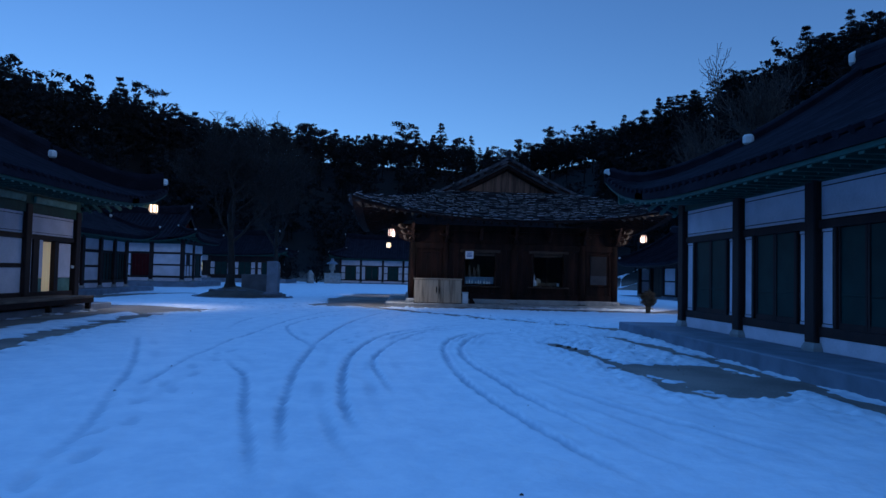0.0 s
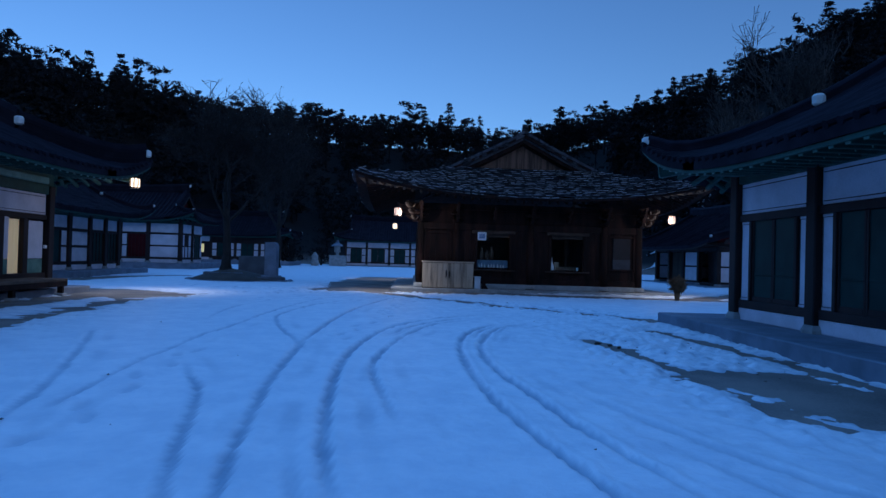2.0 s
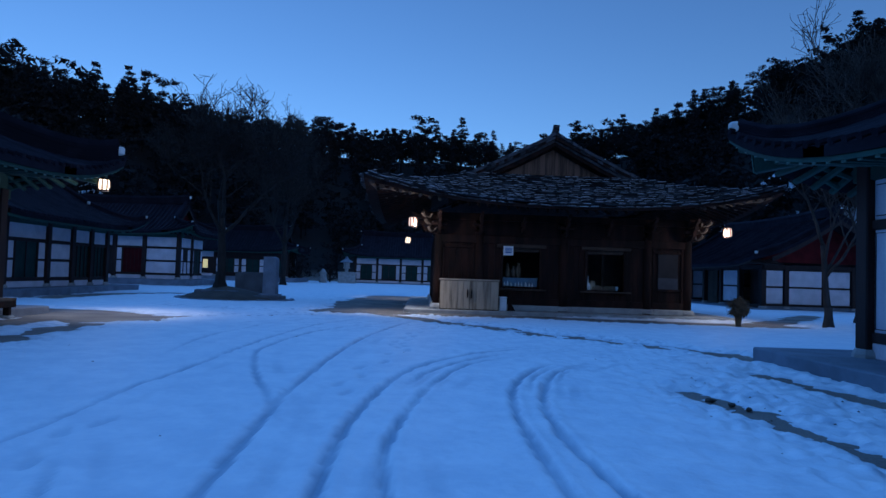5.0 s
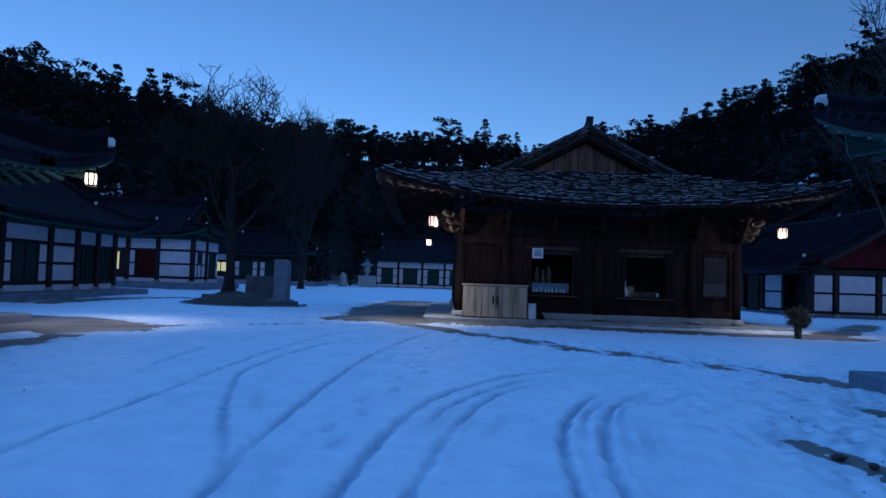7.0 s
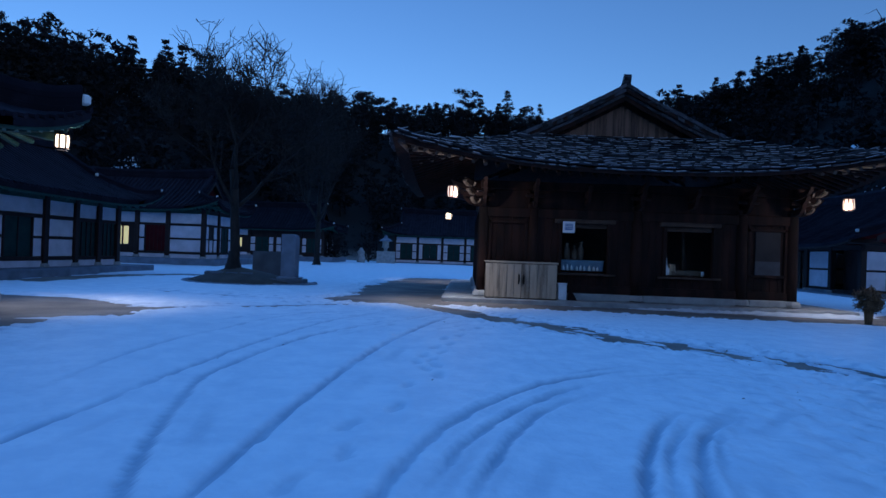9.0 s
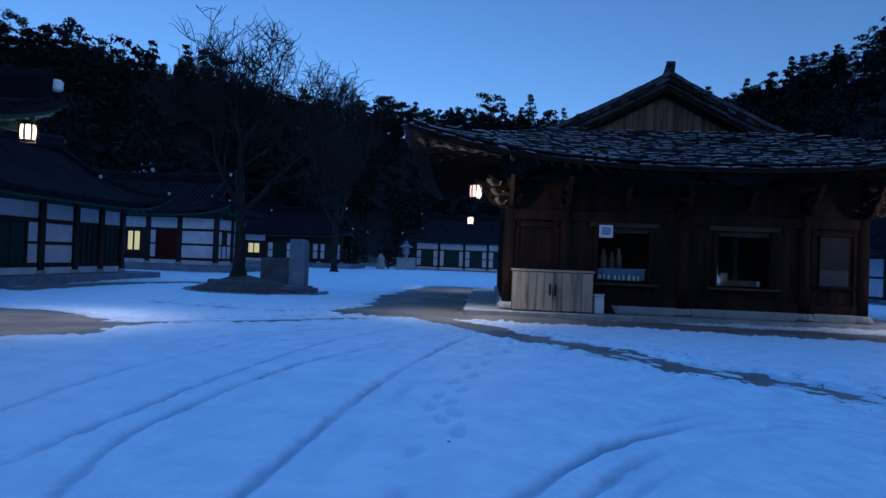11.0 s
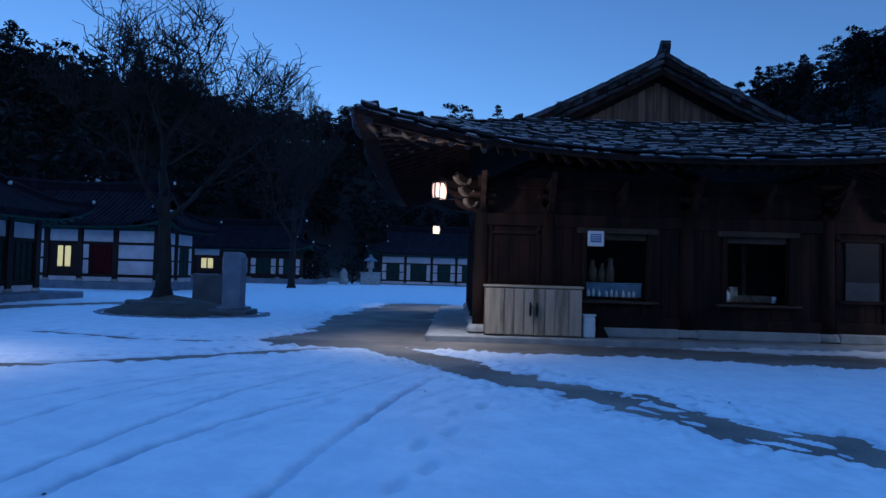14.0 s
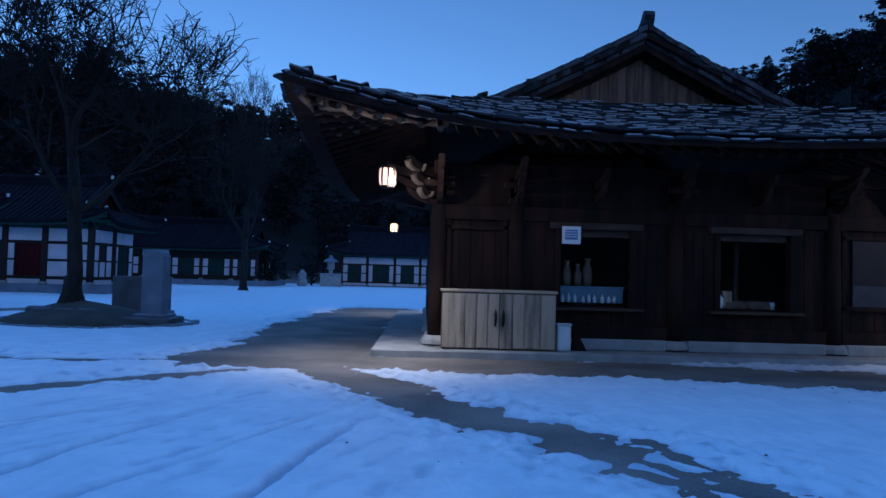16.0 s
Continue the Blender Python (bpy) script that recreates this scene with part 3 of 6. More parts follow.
def tiled_roof(parent, roof, over=0.35, pitch=0.30, near=False, rafter_mat=None, tip_mat=None, front_only=False, thick=0.16, crest=0.24, cap=1.0):
    """Tiles, ridges with white mortar ends, gable boards and rafters under the eaves, all parts of one roof."""
    r = roof
    holder = None
    for k, top in enumerate(r.sheets(over)):
        ob = part("roof", Shape().grid(top, thick), GIWA, parent, "dark grey tiled roof with upturned corners" if k == 0 else "")
        holder = holder or ob
    # cover-tile rows down the long slopes
    joined = Shape()
    inner = r.a - r.g + over
    for sgn in ((-1,) if front_only else (-1, 1)):
        u = -r.a + pitch * 0.5
        while u < r.a:
            end = abs(u) > inner
            top = max(0.15, r.b - (r.a - abs(u))) if end else 0.2
            vs = np.linspace(r.b + 0.03, top, 9 if near else 6)
            row = Shape()
            row.tube([(u, sgn * v, r.z(u, sgn * min(v, r.b), end) + 0.03) for v in vs], 0.065, 7 if near else 5)
            if near:
                part("cover_tile", row, GIWA, holder)
            else:
                joined.add(row.v, row.f)
            u += pitch
    if r.g:
        for sgn in (-1, 1):
            v = -r.b + pitch * 0.5
            while v < r.b:
                e1 = min(r.g, r.b - abs(v))
                us = np.linspace(-0.03, e1, 6)
                joined.tube([(sgn * (r.a - e), v, r.z(sgn * (r.a - max(e, 0)), v, True) + 0.03) for e in us], 0.065, 5)
                v += pitch
    if joined.v:
        part("tile_field", joined, GIWA, holder, kind="stuff")
    # ridges
    top = r.z(0, 0)
    main = [(u, 0, top + 0.22 * (abs(u) / inner) ** 2.5) for u in np.linspace(-inner, inner, 13)]
    s = Shape()
    ridge_line(s, main, 0.24, 0.42)
    part("ridge", s, GIWA, holder)
    caps = [((*main[0][:2], main[0][2] + 0.3), 0.34 * cap), ((*main[-1][:2], main[-1][2] + 0.3), 0.34 * cap)]
    for su in (-1, 1):
        for sv in (-1, 1):
            u0 = su * (inner - 0.25)
            v1 = r.b - (r.g * 0.95 if r.g else 0.3)
            s = Shape()
            line = [(u0, sv * v, r.z(u0, sv * v) + 0.02) for v in np.linspace(0.1, v1, 7)]
            ridge_line(s, line, 0.22, crest * 1.08)
            part("ridge", s, GIWA, holder)
            caps.append(((line[-1][0], line[-1][1] + sv * 0.05, line[-1][2] + crest * 0.6), 0.26 * cap))
            if r.g:
                s = Shape()
                line = [(su * (r.a - e), sv * (r.b - e), r.z(su * (r.a - e), sv * (r.b - e), True) + 0.02) for e in np.linspace(r.g * 0.95, 0.15, 8)]
                ridge_line(s, line, 0.20, crest)
                part("ridge", s, GIWA, holder)
                caps.append(((line[-1][0] + su * 0.05, line[-1][1] + sv * 0.05, line[-1][2] + crest * 0.6), 0.24 * cap))
    for (x, y, z), w in caps:
        c = Shape()
        c.lathe([(w * 0.30, -w * 0.5), (w * 0.5, -w * 0.35), (w * 0.52, w * 0.25), (w * 0.36, w * 0.42)], n=7)
        part("ridge_end", Shape().add([(x + a, y + b, z + c2) for a, b, c2 in c.v], c.f), MORTAR, holder, "white mortar ridge end")
    # gable boards
    for su in (-1, 1):
        u0 = su * (r.a - r.g - 0.12) if r.g else su * (r.a - r.over)
        half = (r.b - r.g) * 1.02 if r.g else r.b - r.over + 0.1
        pts = [(v, r.z(u0, v) - thick) for v in np.linspace(-half, half, 12)]
        m = Matrix.Translation((u0, 0, 0)) @ Matrix(((0, 1, 0, 0), (1, 0, 0, 0), (0, 0, 1, 0), (0, 0, 0, 1)))
        lowz = min(q[1] for q in pts) - 0.35
        part("gable_wall", Shape().slab([(pts[0][0], lowz)] + pts + [(pts[-1][0], lowz)], m, 0.08), REDWALL, holder)
        s = Shape()
        line = [(su * (inner - 0.04), v, r.z(u0, v) - thick - 0.12) for v in np.linspace(-half - 0.3, half + 0.3, 15)]
        sweep(s, line, [(-0.03, -0.12), (0.03, -0.12), (0.03, 0.12), (-0.03, 0.12)])
        part("barge_board", s, DARKWOOD, holder)
    # rafters
    if rafter_mat:
        joined, ends = Shape(), Shape()
        step, long = 0.34, max(1.9, r.over + 0.15)
        for sgn in ((-1,) if front_only else (-1, 1)):
            u = -r.a + 0.2
            while u < r.a - 0.1:
                z0, z1 = r.z(u, sgn * r.b, True) - thick - 0.07, r.z(u, sgn * (r.b - long), True) - thick - 0.07
                back = 0.62 if near and sgn < 0 else 0.12
                tip = (u, sgn * (r.b - back), z0 + (0.03 if back > 0.5 else 0.02))
                row = Shape().tube([tip, (u * 0.985, sgn * (r.b - long), min(z1, z0 + 0.75))], 0.062, 7)
                if near:
                    rf = part("rafter", row, rafter_mat, parent)
                    part("rafter_end", Shape().tube([tip, (u, sgn * (r.b - back + 0.015), tip[2] - 0.005)], 0.064, 7), tip_mat, rf)
                    if sgn < 0:
                        zf = r.z(u, -r.b, True) - thick - 0.055
                        fl = part("flying_rafter", Shape().box(u - 0.045, -r.b + 0.10, zf - 0.045, u + 0.045, -r.b + 0.95, zf + 0.045, 0.008), rafter_mat, parent)
                        part("rafter_end", Shape().box(u - 0.046, -r.b + 0.085, zf - 0.046, u + 0.046, -r.b + 0.099, zf + 0.046), tip_mat, fl)
                else:
                    joined.add(row.v, row.f)
                u += step
        if r.g:
            for sgn in (-1, 1):
                v = -r.b + 0.2
                while v < r.b - 0.1:
                    z0 = r.z(sgn * r.a, v, True) - thick - 0.07
                    z1 = r.z(sgn * (r.a - 1.9), v, True) - thick - 0.07
                    joined.tube([(sgn * (r.a - 0.12), v, z0 + 0.02), (sgn * (r.a - 1.9), v * 0.985, min(z1, z0 + 0.75))], 0.062, 6)
                    v += step
        if joined.v:
            part("rafter_row", joined, rafter_mat, holder, kind="stuff")
        # heavy hip rafters that carry the corners
        if r.g and near:
            for su in (-1, 1):
                for sv in (-1, 1):
                    p = Vector((su * (r.a - 0.35), sv * (r.b - 0.35), r.z(r.a - 0.35, r.b - 0.35, True) - thick - 0.26))
                    q = Vector((su * (r.a - 2.3), sv * (r.b - 2.3), r.z(r.a - 2.3, r.b - 2.3, True) - thick - 0.34))
                    d = q - p
                    hip = part("hip_rafter", Shape().box(0, -0.10, -0.17, d.length, 0.10, 0.15, 0.02, Matrix.Translation(p) @ d.to_track_quat("X", "Z").to_matrix().to_4x4()), rafter_mat, parent)
                    part("rafter_end", Shape().box(-0.02, -0.105, -0.175, -0.004, 0.105, 0.155, 0.004, Matrix.Translation(p) @ d.to_track_quat("X", "Z").to_matrix().to_4x4()), tip_mat, hip)
        # green fascia under the tile edge
        for sgn in (-1, 1):
            s = Shape()
            sweep(s, [(u, sgn * (r.b - 0.06), r.z(u, r.b, True) - thick) for u in np.linspace(-r.a, r.a, 41)], [(-0.03, -0.07), (0.03, -0.07), (0.03, -0.003), (-0.03, -0.003)])
            part("eave_board", s, rafter_mat, holder)
    return holder


# ---- halls of timber posts and white plaster ----
def bay(parent, kind, x0, x1, z0, z1, y=0.0, near=False):
    """One bay of wall between two posts, along local x at local y, facing -y; z0 plinth top, z1 under the top beam."""
    h = z1 - z0
    sill, lint = z0 + 0.38, z0 + h * 0.72
    w = x1 - x0
    if kind == "open":
        part("back_wall", box(x0, y + 0.9, z0, x1, y + 1.0, z1), ROOMWALL, parent)
        return
    if kind == "two":
        mid = (z0 + 0.27 + z1 - 0.05) / 2
        part("base_board", box(x0, y - 0.04, z0, x1, y + 0.10, z0 + 0.14), STELE, parent)
        part("sill_beam", box(x0, y - 0.06, z0 + 0.14, x1, y + 0.10, z0 + 0.27), DARKWOOD, parent)
        part("wall_panel", box(x0 + 0.05, y - 0.01, z0 + 0.27, x1 - 0.05, y + 0.08, mid - 0.05), PLASTER, parent)
        part("rail", box(x0, y - 0.05, mid - 0.05, x1, y + 0.09, mid + 0.05), DARKWOOD, parent)
        part("wall_panel", box(x0 + 0.05, y - 0.01, mid + 0.05, x1 - 0.05, y + 0.08, z1 - 0.05), PLASTER, parent)
        return
    if kind == "doorway":
        part("back_wall", box(x0, y + 0.5, z0, x1, y + 0.6, z1), DARKWOOD, parent)
        part("threshold", box(x0, y - 0.06, z0, x1, y + 0.10, z0 + 0.2), DARKWOOD, parent)
        return
    low = kind == "low_window"
    base_mat = DARKWOOD if low else PLASTER
    kind = "window" if low else kind
    part("base_panel", box(x0, y - 0.04, z0, x1, y + 0.10, sill - 0.13), base_mat, parent)
    part("sill_beam", box(x0, y - 0.06, sill - 0.13, x1, y + 0.10, sill + 0.03), DARKWOOD, parent)
    part("lintel", box(x0, y - 0.06, lint, x1, y + 0.10, lint + 0.15), DARKWOOD, parent)
    part("upper_panel", box(x0, y - 0.01, lint + 0.15, x1, y + 0.08, z1), base_mat, parent)
    if near:
        part("panel_line", box(x0 + 0.05, y - 0.02, lint + 0.21, x1 - 0.05, y - 0.008, lint + 0.225, c=0), DARKWOOD, parent)
        part("panel_line", box(x0 + 0.05, y - 0.02, z1 - 0.09, x1 - 0.05, y - 0.008, z1 - 0.075, c=0), DARKWOOD, parent)
    a, b = sill + 0.03, lint
    if kind == "door":
        e = 0.16 * w
        for p, q in ((x0, x0 + e), (x1 - e, x1)):
            pn = part("side_panel", box(p + 0.01, y - 0.01, a, q - 0.01, y + 0.08, b), PLASTER, parent)
            if near:
                for s, t, u, v in ((p + 0.03, q - 0.03, a + 0.05, a + 0.062), (p + 0.03, q - 0.03, b - 0.062, b - 0.05)):
                    part("panel_line", box(s, y - 0.02, u, t, y - 0.008, v, c=0), DARKWOOD, pn)
                for s in (p + 0.04, q - 0.052):
                    part("panel_line", box(s, y - 0.02, a + 0.05, s + 0.012, y - 0.008, b - 0.05, c=0), DARKWOOD, pn)
        for s in (x0 + e, x1 - e - 0.09):
            part("jamb", box(s, y - 0.06, a, s + 0.09, y + 0.1, b), DARKWOOD, parent)
        p, q = x0 + e + 0.09, x1 - e - 0.09
        mid = (p + q) / 2
        for s, t in ((p, mid - 0.004), (mid + 0.004, q)):
            d = part("door", box(s, y + 0.0, a, t, y + 0.05, b), GREENDOOR, parent, "dark green hall door, closed")
            part("door_frame", box(s, y - 0.02, a, s + 0.05, y - 0.002, b), DARKWOOD, d)
            part("door_frame", box(t - 0.05, y - 0.02, a, t, y - 0.002, b), DARKWOOD, d)
            part("door_rail", box(s + 0.05, y - 0.02, a, t - 0.05, y - 0.002, a + 0.10), DARKWOOD, d)
            part("door_rail", box(s + 0.05, y - 0.018, a + 0.52, t - 0.05, y - 0.002, a + 0.55), GREENDOOR, d)
    elif kind == "red":
        e = 0.2 * w
        part("side_panel", box(x0, y - 0.01, a, x0 + e, y + 0.08, b), PLASTER, parent)
        part("rail", box(x0, y - 0.05, (a + b) / 2 - 0.05, x0 + e, y + 0.09, (a + b) / 2 + 0.05), DARKWOOD, parent)
        part("jamb", box(x0 + e, y - 0.06, a, x0 + e + 0.08, y + 0.1, b), DARKWOOD, parent)
        d = part("door", box(x0 + e + 0.08, y, a, x1, y + 0.06, b), REDDOOR, parent, "deep red painted door")
        for k in range(1, 5):
            s = x0 + e + 0.08 + (w - e - 0.08) * k / 5
            part("door_seam", box(s - 0.008, y - 0.012, a, s + 0.008, y - 0.002, b, c=0), DARKWOOD, d)
    elif kind == "litdoor":
        part("side_panel", box(x0, y - 0.01, a, x0 + 0.10 * w, y + 0.08, b), PLASTER, parent)
        part("jamb", box(x0 + 0.10 * w, y - 0.06, a, x0 + 0.22 * w, y + 0.1, b), DARKWOOD, parent)
        d = part("door_leaf", box(x0 + 0.22 * w, y - 0.03, a + 0.42, x0 + 0.31 * w, y + 0.02, b), PLASTER, parent, "white sliding door, pushed aside")
        part("door_panel", box(x0 + 0.22 * w, y - 0.03, a, x0 + 0.31 * w, y + 0.02, a + 0.41), GREENPALE, d)
        s = Shape()
        prof = []
        for k in range(37):
            prof.append((x0 + (0.31 + 0.26 * k / 36) * w, y + 0.09 + 0.025 * math.sin(k * 1.1) + 0.008 * math.sin(k * 2.7)))
        s.add([(p, q, a) for p, q in prof] + [(p, q, b - 0.04) for p, q in prof] + [(p, q + 0.012, a) for p, q in prof] + [(p, q + 0.012, b - 0.04) for p, q in prof], [(k, k + 1, k + 38, k + 37) for k in range(36)] + [(k + 74, k + 75, k + 112, k + 111) for k in range(36)])
        part("curtain", s, LITDOOR, parent, "yellow curtain lit from within")
        part("back_panel", box(x0 + 0.31 * w, y + 0.16, a, x1, y + 0.19, b), DARKWOOD, parent)
        part("jamb", box(x0 + 0.57 * w, y - 0.04, a, x0 + 0.66 * w, y + 0.1, b), DARKWOOD, parent)
        d = part("sliding_door", box(x0 + 0.66 * w, y - 0.01, a + 0.42, x1 - 0.04 * w, y + 0.04, b - 0.05), PLASTER, parent, "white sliding door with green lower panel")
        part("door_panel", box(x0 + 0.66 * w, y - 0.01, a, x1 - 0.04 * w, y + 0.04, a + 0.41), GREENPALE, d)
        part("latch", box(x1 - 0.05 * w, y - 0.10, a + 0.72, x1 - 0.01 * w, y - 0.03, a + 0.82), WHITEPLASTIC, d)
    elif kind == "lit":
        e = 0.26 * w
        for s, t in ((x0, x0 + e), (x1 - e, x1)):
            part("side_panel", box(s, y, a, t, y + 0.08, b), DARKWOOD, parent)
        part("window_sill", box(x0 + e, y - 0.05, a, x1 - e, y + 0.09, a + 0.35), DARKWOOD, parent)
        mid = (x0 + x1) / 2
        for s, t in ((x0 + e + 0.03, mid - 0.05), (mid + 0.05, x1 - e - 0.03)):
            part("window_pane", box(s, y + 0.02, a + 0.38, t, y + 0.05, b - 0.12), LITPAPER, parent, "paper window lit from within")
        part("mullion", box(mid - 0.05, y - 0.02, a + 0.35, mid + 0.05, y + 0.08, b), DARKWOOD, parent)
        part("window_head", box(x0 + e, y - 0.02, b - 0.12, x1 - e, y + 0.08, b), DARKWOOD, parent)
    elif kind == "dark":
        d = part("lattice_door", box(x0 + 0.02, y + 0.02, a, x1 - 0.02, y + 0.06, b), GREENDOOR, parent, "dark lattice door")
        for k in range(1, 4):
            s = x0 + w * k / 4
            part("lattice_bar", box(s - 0.03, y - 0.03, a, s + 0.03, y + 0.018, b), DARKWOOD, d)
    elif kind == "grid":
        cols = 3
        for k in range(cols):
            s, t = x0 + w * k / cols, x0 + w * (k + 1) / cols
            for p, q in ((a, (a + b) / 2 - 0.04), ((a + b) / 2 + 0.04, b)):
                part("wall_panel", box(s + 0.03, y - 0.01, p, t - 0.03, y + 0.08, q), DARKWOOD if k == 1 and p > a else PLASTER, parent)
            if k:
                part("stud", box(s - 0.05, y - 0.05, a, s + 0.05, y + 0.1, b), DARKWOOD, parent)
        part("rail", box(x0, y - 0.04, (a + b) / 2 - 0.045, x1, y + 0.09, (a + b) / 2 + 0.045), DARKWOOD, parent)
    elif kind == "window":
        e = 0.2 * w
        for s, t in ((x0, x0 + e), (x1 - e, x1)):
            part("side_panel", box(s, y - 0.01, a, t, y + 0.08, b), PLASTER, parent)
            part("rail", box(s, y - 0.05, (a + b) / 2 - 0.05, t, y + 0.09, (a + b) / 2 + 0.05), DARKWOOD, parent)
        for s in (x0 + e, x1 - e - 0.08):
            part("jamb", box(s, y - 0.06, a, s + 0.08, y + 0.1, b), DARKWOOD, parent)
        d = part("window", box(x0 + e + 0.08, y, a, x1 - e - 0.08, y + 0.06, b), GREENDOOR, parent)
        part("mullion", box((x0 + x1) / 2 - 0.03, y - 0.03, a, (x0 + x1) / 2 + 0.03, y - 0.002, b), DARKWOOD, d)
    else:
        mid = a + (b - a) * 0.5
        part("wall_panel", box(x0, y - 0.01, a, x1, y + 0.08, mid - 0.06), PLASTER, parent)
        part("rail", box(x0, y - 0.05, mid - 0.06, x1, y + 0.09, mid + 0.06), DARKWOOD, parent)
        part("wall_panel", box(x0, y - 0.01, mid + 0.06, x1, y + 0.08, b), PLASTER, parent)


def post(parent, x, y, z0, z1, r=0.15, wood=None, stone=True, round_post=False):
    wood = wood or DARKWOOD
    if stone:
        part("post_stone", Shape().lathe([(r * 1.75, z0 - 0.02), (r * 1.7, z0 + 0.06), (r * 1.35, z0 + 0.14)], x, y, 10 if round_post else 8), GRANITE, parent)
    if round_post:
        part("post", Shape().lathe([(r, z0 + 0.14), (r * 1.02, z0 + (z1 - z0) * 0.4), (r * 0.9, z1)], x, y, 14), wood, parent, smooth=True)
    else:
        part("post", box(x - r, y - r, z0 + (0.13 if stone else 0), x + r, y + r, z1, c=0.02), wood, parent)


def hall(name, x, y, rz, bays, ends, depth, label, plinth=0.3, wall=2.9, eave=3.0, rise=2.6, over=1.6, hip=2.2, lift=0.8, near=False, green=True, front_step=1.25, group="halls round the court", power=5, crest=0.24, over_end=None):
    """A hall whose front runs along local x from its origin and faces local -y. bays, ends: kinds and widths of the wall's bays."""
    t = thing(name, x, y, 0, rz, label, "temple hall", group)
    length = sum(w for _, w in bays)
    part("plinth", box(-front_step, -front_step, -0.05, length + front_step, depth + front_step, plinth, c=0.02), STELE, t, "low granite plinth")
    xx = 0.0
    post(t, 0, 0, plinth, wall + 0.25, 0.14)
    for kind, w in bays:
        bay(t, kind, xx + 0.13, xx + w - 0.13, plinth, wall, 0.0, near)
        xx += w
        post(t, xx, 0, plinth, wall + 0.25, 0.14)
    part("top_beam", box(-0.3, -0.09, wall, length + 0.3, 0.11, wall + 0.26), GREENPAINT if green else DARKWOOD, t)
    # end walls
    for side in (0, 1):
        holder = (t, pose(0, depth, 0, 0, 0, -90) if side == 0 else pose(length, 0, 0, 0, 0, 90))
        yy = 0.0
        for kind, w in ends:
            bay(holder, kind, yy + 0.13, yy + w - 0.13, plinth, wall, 0.0, False)
            yy += w
            if yy < depth - 0.1:
                post(holder, yy, 0, plinth, wall + 0.25, 0.13)
        part("end_beam", box(0, -0.09, wall, depth, 0.11, wall + 0.26), DARKWOOD, holder)
    part("back_wall", box(0, depth - 0.1, plinth, length, depth, wall + 0.26), PLASTER, t)
    part("ceiling", box(0.1, 0.12, wall + 0.05, length - 0.1, depth - 0.12, wall + 0.12), DARKWOOD, t)
    if over > 2.2:
        part("frieze", box(-0.2, -0.06, wall + 0.26, length + 0.2, 0.08, wall + 1.0), GREENPAINT, t)
        xx = 0.0
        for _, w in bays:
            part("bracket_beam", box(xx + 0.25, -0.16, wall + 0.30, xx + w - 0.25, -0.062, wall + 0.50, c=0.03), GREENPALE, t)
            xx += w
    r = Roof(length / 2 + (over if over_end is None else over_end), depth / 2 + over, hip, eave, rise, lift, power=power, over=over)
    tiled_roof((t, pose(length / 2, depth / 2, 0)), r, near=near, rafter_mat=GREENPAINT if green else DARKWOOD, tip_mat=GREENPALE if green else DARKWOOD, crest=crest, cap=1.0 if near else 0.62)
    return t


# ---- the shingled hall in the middle ----
MX, MY0, MW, MD = 2.98, 29.95, 9.21, 10.45
PLINTH = 0.14


